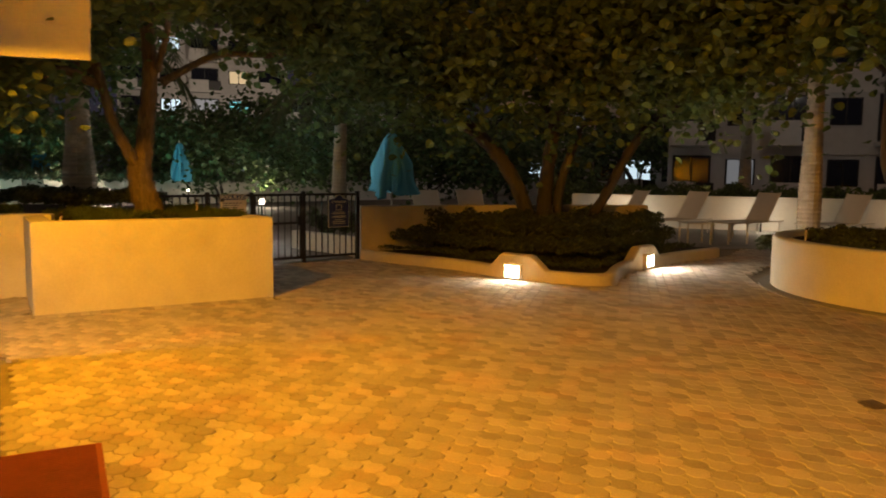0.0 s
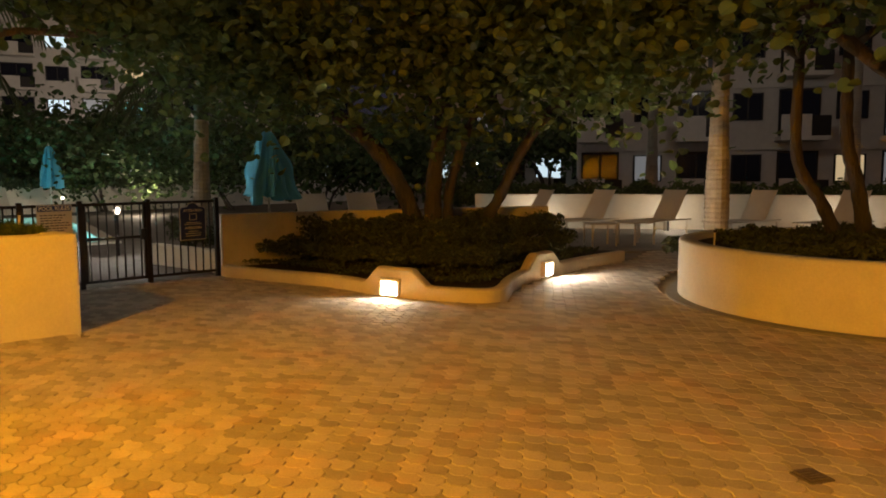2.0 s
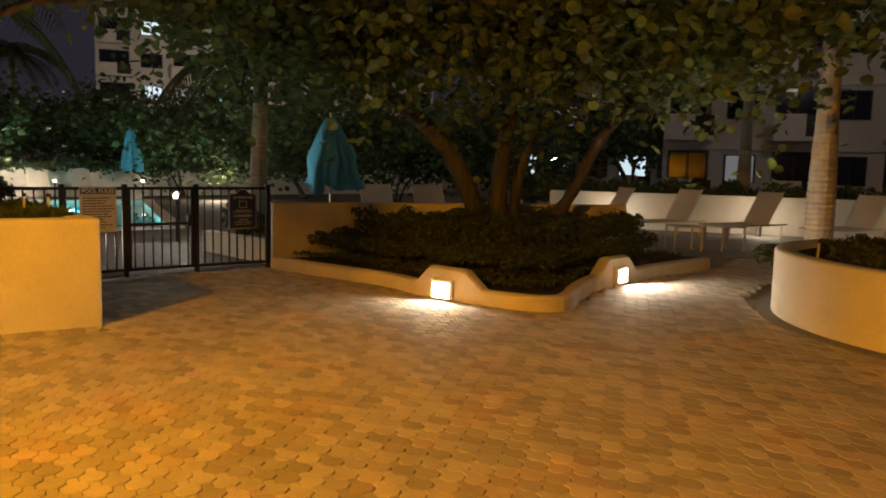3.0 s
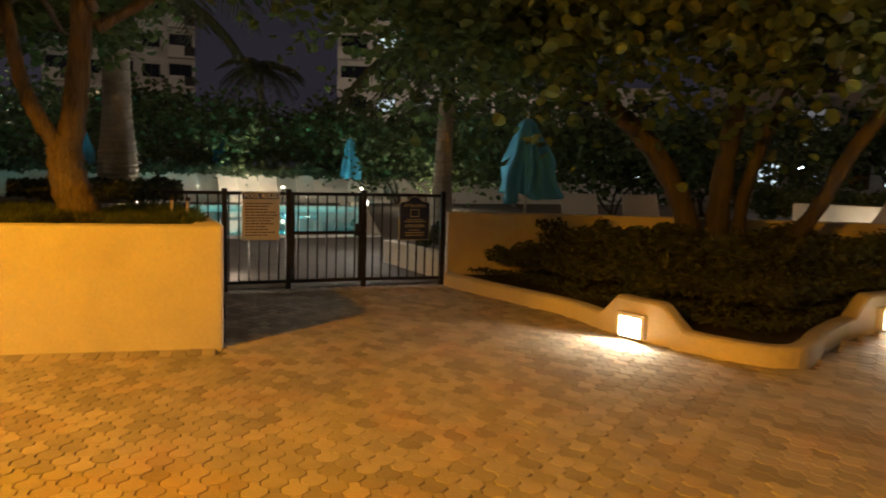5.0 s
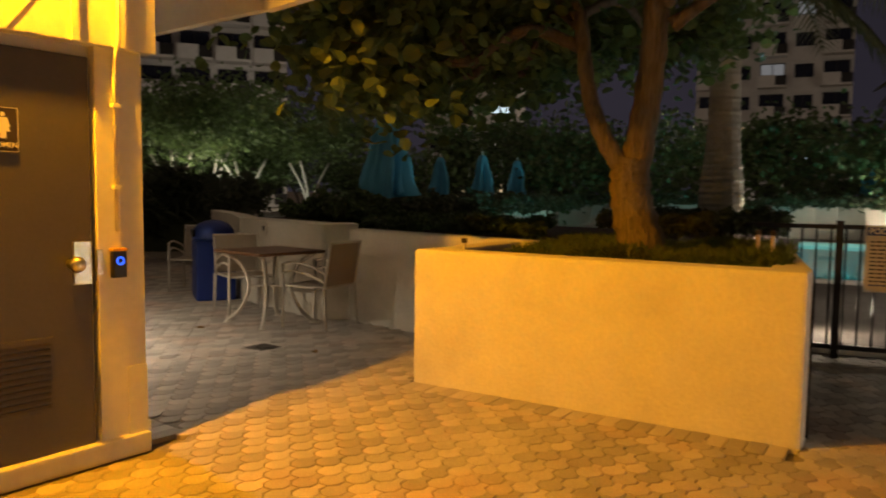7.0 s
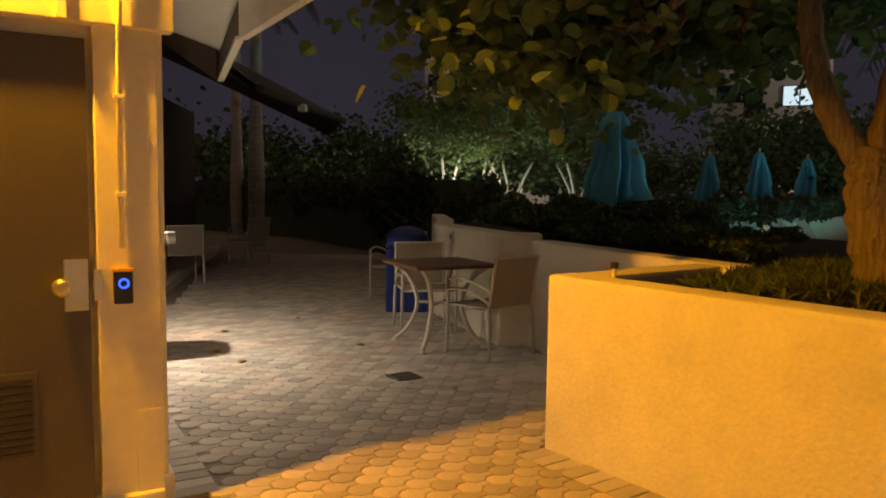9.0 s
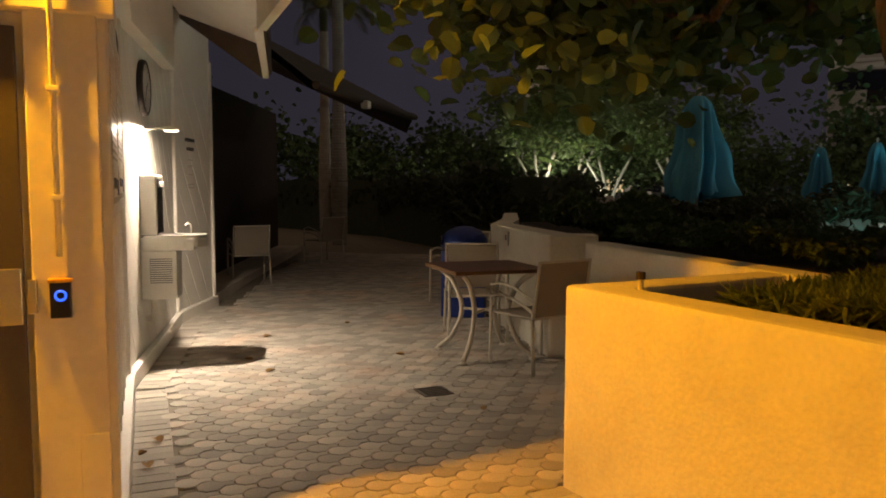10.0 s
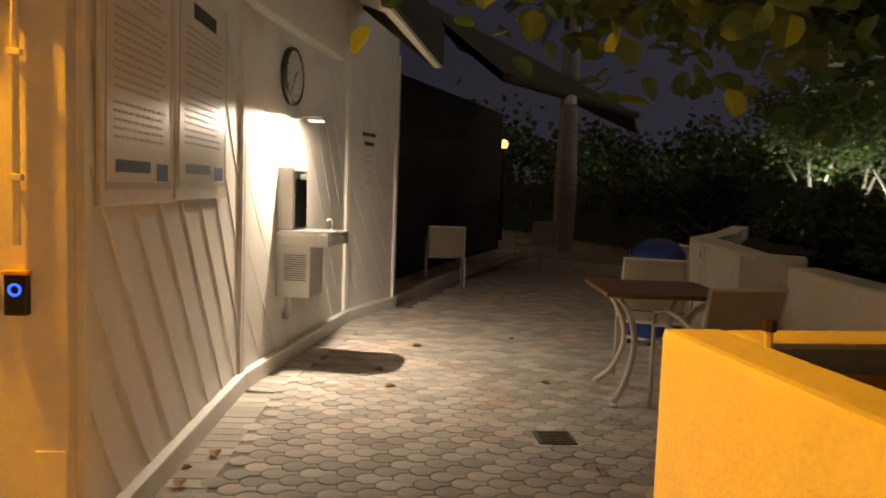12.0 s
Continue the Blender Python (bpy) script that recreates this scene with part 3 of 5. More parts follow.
def palm(at, height, radius, label, seed, fronds=14, length=2.4, lean=(0, 0)):
    rng = np.random.default_rng(seed)
    t = thing("palm_tree", pose(*at), label, "palm tree")
    bm = bmesh.new()
    n = int(height / 0.034)
    pts, rad = [], []
    for i in range(n + 1):
        f = i / n
        pts.append((lean[0] * f * f, lean[1] * f * f, height * f))
        bulge = 1.0 + 0.25 * math.exp(-((f - 0.25) / 0.2) ** 2) - 0.25 * f
        rad.append(radius * bulge * (1.0 if i % 2 else 0.955) * (1 + 0.02 * math.sin(i * 1.7 + seed)))
    tube(bm, pts, rad, 14)
    part("trunk", bm, PALM_BARK, t)
    top = Vector(pts[-1])
    bm = bmesh.new()
    tube(bm, [top - Vector((0, 0, 0.05)), top + Vector((0, 0, 0.5)), top + Vector((0, 0, 0.9))], [radius * 0.7, radius * 0.8, radius * 0.35], 10)
    part("crownshaft", bm, FROND, t, smooth=True)
    for k in range(fronds):
        a = 2 * math.pi * k / fronds + rng.uniform(-0.2, 0.2)
        up = rng.uniform(-0.1, 1.1)
        bm = bmesh.new()
        pts, p, d = [], top + Vector((0, 0, 0.7)), Vector((math.cos(a), math.sin(a), up)).normalized()
        for i in range(9):
            pts.append(p.copy())
            p = p + d * (length / 8)
            d = (d + Vector((0, 0, -0.24))).normalized()
        tube(bm, pts, [0.028 * (1 - 0.8 * i / 8) for i in range(9)], 5)
        for i in range(1, 33):
            f = i / 33 * 7.99
            q = pts[int(f)].lerp(pts[min(8, int(f) + 1)], f - int(f))
            dr = (pts[min(8, int(f) + 1)] - pts[int(f)]).normalized()
            side = dr.cross(Vector((0, 0, 1))).normalized()
            ll = 0.55 * math.sin(math.pi * (0.12 + 0.8 * i / 33)) * length / 2.4
            for s in (-1, 1):
                tip = q + (side * s * 0.75 + dr * 0.55 + Vector((0, 0, -0.35 + rng.uniform(-0.15, 0.1)))) * ll
                w = dr * 0.022
                bm.faces.new([bm.verts.new(v) for v in (q - w, q + w, q.lerp(tip, 0.6) + w - Vector((0, 0, -0.03)), tip)])
        part("frond", bm, FROND, t)
    return t


def shrubs(name, poly_pts, z, height, count, size, material, label, seed, shape="leaf", full=0.62, rough=0.38):
    """A mass of leaves over a footprint, mounded and uneven."""
    rng = np.random.default_rng(seed)
    poly = np.asarray(poly_pts)
    lo, hi = poly.min(0), poly.max(0)
    out = []
    while len(out) < count:
        q = rng.uniform(lo, hi, (count * 2, 2))
        inside = np.zeros(len(q), bool)
        j = len(poly) - 1
        for i in range(len(poly)):
            (xi, yi), (xj, yj) = poly[i], poly[j]
            c = ((yi > q[:, 1]) != (yj > q[:, 1])) & (q[:, 0] < (xj - xi) * (q[:, 1] - yi) / (yj - yi + 1e-9) + xi)
            inside ^= c
            j = i
        out += q[inside].tolist()
    q = np.asarray(out[:count])
    mound = np.array([full + rough * noise.noise(Vector((x * 1.7, y * 1.7, seed))) + 0.18 * noise.noise(Vector((x * 5, y * 5, seed))) for x, y in q])
    h = height * np.clip(mound, 0.2, 1.25) * rng.uniform(0.35, 1.0, count) ** 0.5
    ob = new(name, leaves_mesh(name, np.column_stack([q, z + h]), size, material, rng, 0.15, shape))
    return tagged(ob, label, "shrub", "", "stuff")


# the tree in the white planter
tree((-3.53, 9.07, 0.8), [(((0.05, 0.02, 0), (-0.05, -0.04, 0.35), (-0.08, -0.07, 0.62), (-0.07, -0.06, 0.74)), 0.165, ()),
                          (((-0.07, -0.05, 0.56), (-0.03, 0.02, 1.1), (0.02, 0.04, 1.7), (0.02, 0.0, 2.3)), 0.108, ((0.5, 0.4, 0.5), (-0.3, 0.7, 0.4), (0.2, -0.3, 0.8))),
                          (((-0.08, -0.09, 0.62), (-0.14, -0.24, 0.88), (-0.26, -0.30, 1.2), (-0.40, -0.31, 1.75)), 0.072, ((-0.4, -0.2, 0.7), (-0.8, 0.1, 0.3))),
                          (((-0.36, -0.26, 1.5), (-0.55, -0.65, 1.66), (-0.75, -1.0, 1.42)), 0.04, ((-0.5, -0.5, -0.1), (-0.1, -0.7, 0.0), (-0.5, -0.3, 0.6))),
                          (((-0.36, -0.28, 1.5), (-0.75, -0.6, 1.68), (-1.15, -0.85, 1.40)), 0.04, ((-0.6, -0.3, -0.1), (-0.3, -0.6, 0.1), (-0.5, 0.2, 0.6))),
                          (((-0.40, -0.28, 1.65), (-0.9, -0.3, 1.85), (-1.5, -0.3, 1.5)), 0.04, ((-0.8, 0.2, -0.15), (-0.5, -0.5, -0.1), (-0.5, 0.2, 0.6))),
                          (((-0.42, -0.32, 1.75), (-0.9, 0.3, 2.0), (-1.4, 0.9, 1.8)), 0.04, ((-0.6, 0.6, 0.0), (-0.8, -0.1, 0.1))),
                          (((0.12, 0.1, 1.6), (0.6, 0.5, 1.95), (1.1, 0.9, 2.0)), 0.045, ((0.6, 0.4, 0.1), (0.2, 0.8, 0.2), (0.5, -0.3, 0.4))),
                          (((0.10, 0.08, 1.75), (0.5, -0.4, 2.1), (0.8, -0.9, 2.2)), 0.04, ((0.5, -0.6, 0.1), (0.1, -0.8, 0.3)))],
     0.50, 2, 24000, 0.30, 0.105, "forked sea grape tree with round leaves in the planter", 11)
# the multi-stemmed tree in the low bed
tree((0.55, 13.75, 0.1), [(((0, 0, 0), (-0.12, 0, 0.8), (-0.55, -0.1, 1.6), (-1.2, -0.2, 2.2)), 0.15, ((-0.9, -0.3, 0.35), (-0.5, -0.8, 0.3), (-0.8, 0.3, 0.6))),
                         (((0.25, 0, 0), (0.22, 0.05, 1.0), (0.35, 0.0, 2.1)), 0.15, ((0.0, -0.8, 0.5), (0.5, 0.2, 0.7), (-0.5, 0.4, 0.7))),
                         (((0.55, 0.1, 0), (0.65, 0.05, 0.3), (1.1, -0.05, 0.8), (1.5, -0.2, 1.6), (1.9, -0.3, 2.2)), 0.10, ((0.8, -0.4, 0.3), (0.4, -0.9, 0.3), (0.6, 0.5, 0.6))),
                         (((0.5, 0.1, 0), (0.45, 0.1, 1.0), (0.75, 0.0, 2.0)), 0.09, ((0.6, -0.3, 0.6), (0.1, -0.9, 0.4)))],
     1.45, 2, 38000, 0.56, 0.115, "spreading multi-stemmed sea grape tree in the low bed", 21, bark=DARK_BARK)
# trees of the round planter
tree((5.8, 11.9, 0.55), [(((0.0, 0, 0), (-0.25, -0.05, 0.5), (-0.58, -0.1, 1.05), (-0.6, -0.1, 2.2)), 0.085, ((-0.7, -0.4, 0.4), (-0.2, -0.8, 0.5), (0.2, 0.5, 0.7))),
                         (((0.36, 0.1, 0), (0.2, 0.05, 0.7), (0.02, 0.0, 1.3), (-0.05, -0.1, 2.3)), 0.095, ((-0.7, -0.4, 0.5), (0.5, -0.5, 0.5), (0.0, 0.6, 0.6))),
                         (((0.75, 0.15, 0), (0.8, 0.1, 1.0), (0.85, 0.1, 2.2)), 0.09, ((0.6, -0.5, 0.5), (0.4, 0.5, 0.7))),
                         (((1.3, -0.3, 0), (1.25, -0.5, 0.8), (0.7, -0.7, 1.5), (-0.1, -0.9, 2.0), (-0.9, -1.1, 2.5)), 0.10, ((-0.8, -0.3, 0.25), (-0.4, -0.8, 0.3), (-0.5, 0.3, 0.5), (-0.3, -0.6, 0.6)))],
     1.35, 2, 18000, 0.58, 0.12, "sinuous multi-stemmed tree in the round planter", 31, bark=DARK_BARK)
palm((-6.33, 11.75, 0.75), 2.15, 0.215, "pale ringed royal palm in the raised bed", 41, 13, 2.6)
palm((-3.0, 14.4, -0.03), 2.3, 0.15, "ringed palm behind the pool gate", 42, 11, 1.9, lean=(0.05, 0))
palm((4.9, 13.8, -0.03), 4.1, 0.15, "pale ringed royal palm beside the round planter", 43, 12, 2.4)

shrubs("shrubs_low_bed", [(-1.2, 13.3), (-0.5, 12.75), (0.4, 12.2), (1.2, 11.75), (1.55, 12.0), (1.9, 12.95), (2.8, 14.4), (2.5, 15.2), (0.8, 14.4), (-0.7, 13.65)], 0.1, 0.74, 21000, 0.075, DARK_SHRUB, "dark leafy shrubs filling the low bed", 51, full=0.86, rough=0.22)
shrubs("shrubs_low_bed_edge", [(-1.7, 13.0), (-0.45, 12.4), (0.4, 11.85), (1.3, 11.4), (1.62, 11.6), (1.95, 12.7), (3.0, 14.5), (2.6, 14.6), (1.5, 12.3), (0.4, 12.5), (-0.6, 13.1), (-1.2, 13.45)], 0.1, 0.46, 12000, 0.065, DARK_SHRUB, "lower dark leaves at the edge of the low bed", 56, full=0.8, rough=0.25)
shrubs("groundcover_low_bed", [(-1.95, 12.95), (-0.4, 12.15), (0.4, 11.6), (1.4, 11.12), (1.7, 11.4), (2.0, 12.6), (3.4, 14.8), (2.5, 15.2), (0.8, 14.4), (-0.9, 13.6)], 0.1, 0.17, 9000, 0.055, DARK_SHRUB, "low dark groundcover in the low bed", 50, full=0.75)
shrubs("shrubs_round", [(RC.x + 1.85 * math.cos(a), RC.y + 1.85 * math.sin(a)) for a in arc], 0.5, 0.30, 8000, 0.10, DARK_SHRUB, "dark low shrubs in the round planter", 52)
shrubs("shrubs_cafe", [(-5.0, 8.9), (-6.5, 7.95), (-8.2, 7.3), (-8.5, 9.0), (-6.5, 9.8)], 0.8, 0.33, 9000, 0.075, SHRUB, "small-leaved green shrubs along the cafe wall", 53)
shrubs("hedge_cafe", [(-7.0, 7.5), (-8.4, 6.95), (-9.2, 7.2), (-8.2, 8.2), (-7.2, 8.2)], 0.8, 0.55, 8000, 0.085, SHRUB, "clipped green shrub at the cafe wall corner", 57)
shrubs("hedge_cafe_back", [(-8.4, 8.0), (-10.5, 7.6), (-12.5, 8.8), (-9.8, 10.0), (-8.0, 9.4)], 0.8, 0.5, 8000, 0.10, DARK_SHRUB, "dark hedge at the back of the raised bed", 58)
shrubs("shrubs_planter_back", [(-4.2, 10.1), (-5.6, 9.8), (-7.4, 11.0), (-7.0, 12.0), (-5.6, 12.1), (-4.3, 10.9)], 0.8, 0.42, 7000, 0.09, DARK_SHRUB, "dark shrubs under the royal palm", 59)
shrubs("grass_planter", [(-2.45, 9.35), (-3.75, 8.2), (-4.4, 8.9), (-5.0, 9.2), (-4.2, 10.2), (-3.4, 10.2)], 0.80, 0.17, 15000, 0.15, GRASS, "clumped grass in the planter", 54, "blade")
shrubs("shrubs_palm_foot", [(4.2, 14.1), (4.5, 13.35), (5.6, 13.6), (5.9, 14.4), (5.0, 14.8)], -0.02, 0.62, 2600, 0.12, DARK_SHRUB, "dark low shrubs round the palm's foot", 55)

# ---- rest-room building details ----


def on_door(a, out, z):
    """A pose on the door wall: a metres from the corner post, out from the wall, z up; local x to the viewer's right, y into the wall."""
    return Matrix.Translation((P0.x + DDIR.x * a + 0.8 * out, P0.y + DDIR.y * a + 0.6 * out, z)) @ Matrix.Rotation(math.atan2(0.8, -0.6), 4, "Z")


def facet(a, b):
    d = (b - a).normalized()
    n = Vector((d.y, -d.x))

    def at(along, out, z):
        p = a + d * along + n * out
        return Matrix(((-d.x, -n.x, 0, p.x), (-d.y, -n.y, 0, p.y), (0, 0, 1, z), (0, 0, 0, 1)))
    return at


NOTICE, FOUNT, LAST = facet(P0, V1), facet(V1, V2), facet(V2, V3)


def block(name, at, w, h, d, material, parent=None, bevel=0.004, label=""):
    """A board standing on a wall: centred in x, from z 0 to h, d thick towards the viewer."""
    bm = boxes((-w / 2, -d, 0, w / 2, 0, h), bevel=bevel)
    ob = part(name, bm, material, parent, label)
    ob.matrix_basis = at
    return ob


def rest_room_door(a, word, figure=True):
    door = tagged(thing("door_rest_room", on_door(a, 0.012, 0.06), "flat brown painted rest-room door, closed", "door"), kind="structure")
    block("door_leaf", pose(0, 0, 0), 0.92, 1.82, 0.03, DOOR, door)
    grille = block("vent_frame", pose(0.10, -0.03, 0.22), 0.34, 0.34, 0.012, DOOR, door)
    for k in range(11):
        block("vent_slat", pose(0, -0.011, 0.02 + k * 0.028), 0.30, 0.014, 0.008, SIGN_BROWN, grille, 0.0)
    plate = block("strike_plate", pose(0.41, -0.03, 0.78), 0.085, 0.20, 0.012, STEEL, door, label="bright steel lock plate")
    bm = lathe(((0.022, 0), (0.022, 0.035), (0.034, 0.045), (0.036, 0.065), (0.028, 0.085), (0.01, 0.09)), 18)
    knob = part("knob", bm, STEEL, plate, "round steel door knob", True)
    knob.matrix_basis = pose(-0.055, -0.012, 0.10, 90, 0, 0)
    sign = block("sign_plate", pose(0.085, -0.03, 1.37) @ Matrix.Diagonal((0.82, 1, 0.82, 1)), 0.155, 0.235, 0.006, SIGN_BROWN, door, 0.002, "dark brown sign with a white figure")
    block("sign_border", pose(0, -0.0065, 0.228), 0.15, 0.003, 0.001, WHITE_INK, sign, 0)
    block("sign_border", pose(0, -0.0065, 0.004), 0.15, 0.003, 0.001, WHITE_INK, sign, 0)
    for s in (-1, 1):
        block("sign_border", pose(s * 0.0735, -0.0065, 0.004), 0.003, 0.227, 0.001, WHITE_INK, sign, 0)
    if figure:
        bm = prism([(-0.016, 0), (0.016, 0), (0.016, 0.036), (0.034, 0.036), (0.02, 0.096), (0.03, 0.06), (0.036, 0.06), (0.022, 0.108), (-0.022, 0.108), (-0.036, 0.06), (-0.03, 0.06), (-0.02, 0.096), (-0.034, 0.036), (-0.016, 0.036)], 0, 0.0015)
        fig = part("figure", bm, WHITE_INK, sign)
        fig.matrix_basis = pose(0, -0.0062, 0.072, 90, 0, 0)
        bm = lathe(((0.012, 0), (0.012, 0.0015)), 14)
        head = part("figure_head", bm, WHITE_INK, sign)
        head.matrix_basis = pose(0, -0.0062, 0.195, 90, 0, 0)
    text_mesh("lettering", word, 0.036, WHITE_INK, sign, pose(0, -0.0068, 0.038, 90, 0, 0), bold=0.0006)
    return door


rest_room_door(0.72, "WOMEN")
rest_room_door(2.95, "MEN", False)
for a0, a1, nm in ((0.0, 0.235, "post"), (1.20, 2.47, "panel"), (3.43, 3.9, "panel")):
    block("wall_door_" + nm, on_door((a0 + a1) / 2, 0.0, 0.0), a1 - a0, 1.94, 0.05, PAINT, None, 0.006)
    tagged(bpy.context.scene.objects["wall_door_" + nm], "white painted corner post" if nm == "post" else "white painted boarding between the doors", "wall", "", "structure")
tagged(block("header_band", on_door(1.93, 0.0, 1.935), 3.98, 1.08, 0.085, PAINT, None, 0.006), "white painted diagonal boarding above the doors", "trim", "", "structure")
tagged(block("trim_header", on_door(0.34, 0.085, 1.937), 0.035, 1.07, 0.015, PAINT, None, 0.003), "white vertical batten", "trim", "", "structure")
tagged(block("sill", on_door(1.95, 0.0, -0.02), 3.9, 0.10, 0.09, PAINT, None, 0.008), "scuffed white door sill", "trim", "", "structure")
# diagonal board joints over the header, as raised fillets
for k in range(9):
    f = block("trim_diagonal", on_door(0.62 + k * 0.30, 0.085, 1.96) @ pose(0, 0, 0, 0, 38, 0), 0.012, 0.62, 0.004, PAINT, None, 0)
    tagged(f, "thin raised joint of diagonal boarding", "trim", "", "structure")
# metal guard at the foot of the post
tagged(block("post_guard", on_door(0.05, 0.052, 0.0), 0.10, 0.42, 0.008, PAINT, None, 0.003), "chipped white guard plate at the post foot", "guard plate")

# conduit and keypad
conduit = thing("conduit", on_door(0.145, 0.055, 0), "painted metal conduit running down to the keypad", "conduit")
bm = bmesh.new()
tube(bm, [(0, -0.012, 1.08), (0, -0.012, 1.88), (0, -0.035, 1.93), (0, -0.05, 1.96), (0, -0.05, 2.95)], 0.011, 8)
part("pipe", bm, PAINT, conduit, smooth=True)
for z in (1.28, 1.66):
    part("clip", boxes((-0.02, -0.026, z, 0.02, 0, z + 0.02), bevel=0.003), PAINT, conduit)
keypad = thing("keypad", on_door(0.145, 0.052, 0.86), "black entry keypad with a blue lit ring", "keypad")
part("housing", boxes((-0.035, -0.032, 0, 0.035, 0, 0.13), bevel=0.006), BLACK_PLASTIC, keypad)
part("cap", boxes((-0.04, -0.036, 0.128, 0.04, 0, 0.142), bevel=0.003), YELLOW, keypad)
bm = bmesh.new()
ring = [(0.017 * math.cos(a), -0.034, 0.082 + 0.017 * math.sin(a)) for a in [math.pi * k / 9 for k in range(19)]]
tube(bm, ring, 0.004, 6)
part("light_ring", bm, BULB_BLUE, keypad, "glowing blue ring")
tagged(block("wall_bracket", on_door(0.235, 0.05, 0.88), 0.03, 0.12, 0.02, STEEL, None, 0.003), "small steel bracket on the door post", "bracket")

# amber lamps over the doors
for a in (0.84, 3.0):
    lt = thing("wall_lamp", on_door(a, 0.0, 2.76), "amber wall lamp over the rest-room door", "wall lamp", "amber door lamps")
    part("back_plate", boxes((-0.06, -0.10, 0.10, 0.06, -0.085, 0.24), bevel=0.005), METAL_DARK, lt)
    part("arm", tube(bmesh.new(), [(0, -0.09, 0.19), (0, -0.16, 0.20), (0, -0.20, 0.17)], 0.012, 8), METAL_DARK, lt)
    part("hood", lathe(((0.085, 0.055), (0.088, 0.06), (0.07, 0.10), (0.03, 0.13), (0.012, 0.14)), 20), METAL_DARK, lt, "dark domed hood", True).matrix_basis = pose(0, -0.21, 0.05)

# wall facets: base kerb, battens, upper band
for fac, ln, nm in ((NOTICE, (V1 - P0).length, "notice"), (FOUNT, (V2 - V1).length, "fountain"), (LAST, (V3 - V2).length, "end")):
    tagged(block("baseboard_" + nm, fac(ln / 2, 0.0, -0.02), ln, 0.13, 0.055, PAINT, None, 0.01), "scuffed white baseboard kerb", "baseboard", "", "structure")
    for s in (0.03, ln - 0.03):
        tagged(block("trim_batten_" + nm, fac(s, 0.0, 0.10), 0.045, 2.6 if nm == "end" else 2.9, 0.03, PAINT, None, 0.004), "white vertical batten", "trim", "", "structure")
    # lapped diagonal siding boards, each a wedge thicker at its lower edge
    for k in range(int((ln + 1.8) / 0.29) + 1):
        bm = bmesh.new()
        vs = box(bm, 0.0, -0.001, -0.4, 0.2376, 0.004, 3.4)
        for v in vs:
            if v.co.x > 0.1 and v.co.y < 0:
                v.co.y = -0.009 if nm == "notice" else -0.0025
        m = Matrix.Translation((ln / 2 + 0.2 - k * 0.29, 0, 0.11)) @ Matrix.Rotation(radians(35), 4, "Y")
        bmesh.ops.transform(bm, matrix=m, verts=bm.verts)
        for co, no in (((-ln / 2 + 0.05, 0, 0), (-1, 0, 0)), ((ln / 2 - 0.05, 0, 0), (1, 0, 0)), ((0, 0, 2.39), (0, 0, 1)), ((0, 0, 0.10), (0, 0, -1))):
            bmesh.ops.bisect_plane(bm, geom=list(bm.verts) + list(bm.edges) + list(bm.faces), plane_co=co, plane_no=no, clear_outer=True)
        if len(bm.faces):
            sd = part("trim_siding", bm, PAINT, None)
            sd.matrix_basis = fac(ln / 2, 0.0, 0.0)
            tagged(sd, "white painted diagonal siding board", "trim", "", "structure")
        else:
            bm.free()
tagged(block("trim_upper_band", NOTICE(1.2, 0.0, 2.38), 2.1, 0.66, 0.10, PAINT, None, 0.006), "white upper board band", "trim", "", "structure")
tagged(block("trim_upper_band_fountain", FOUNT(1.02, 0.0, 2.38), 2.0, 0.66, 0.10, PAINT, None, 0.006), "white upper board band", "trim", "", "structure")


def notice(along, w, z, h, seed, heading):
    rng = random.Random(seed)
    t = thing("notice_board", NOTICE(along, 0.012, z) @ Matrix.Diagonal((-1, 1, 1, 1)), "framed white notice board with faded printed rules", "notice board", "notice boards")
    part("backing", boxes((-w / 2, -0.018, 0, w / 2, 0, h), bevel=0.003), PAINT, t)
    part("sheet", boxes((-w / 2 + 0.03, -0.021, 0.05, w / 2 - 0.03, -0.018, h - 0.03)), PAPER, t)
    for x in (-w / 2 + 0.035, w / 2 - 0.035):
        part("border", boxes((x - 0.004, -0.0225, 0.06, x + 0.004, -0.021, h - 0.05)), INK_GREY, t)
    part("border", boxes((-w / 2 + 0.03, -0.0225, 0.06, w / 2 - 0.03, -0.021, 0.085)), INK_GREY, t)
    part("heading", boxes((-w * 0.22, -0.0225, h - 0.20, w * 0.22, -0.021, h - 0.13)), INK, t)
    part("footer", boxes((-w * 0.34, -0.0225, 0.12, w * 0.12, -0.021, 0.165)), INK, t)
    part("emblem", boxes((w * 0.22, -0.0225, 0.09, w * 0.40, -0.021, 0.16)), INK_BLUE, t)
    z = h - 0.26
    while z > 0.22:
        wide = w * rng.uniform(0.22, 0.36)
        bm = bmesh.new()
        x = -w * 0.36
        while x < wide:
            word = rng.uniform(0.02, 0.06)
            box(bm, x, -0.0225, z, min(x + word, w * 0.37), -0.021, z + 0.010)
            x += word + 0.012
        part("text_line", bm, INK_GREY, t)
        z -= 0.030 if rng.random() > 0.2 else 0.055
    return t


notice(0.50, 0.74, 1.20, 1.06, 1, True)
notice(1.34, 0.86, 1.21, 1.04, 2, True)

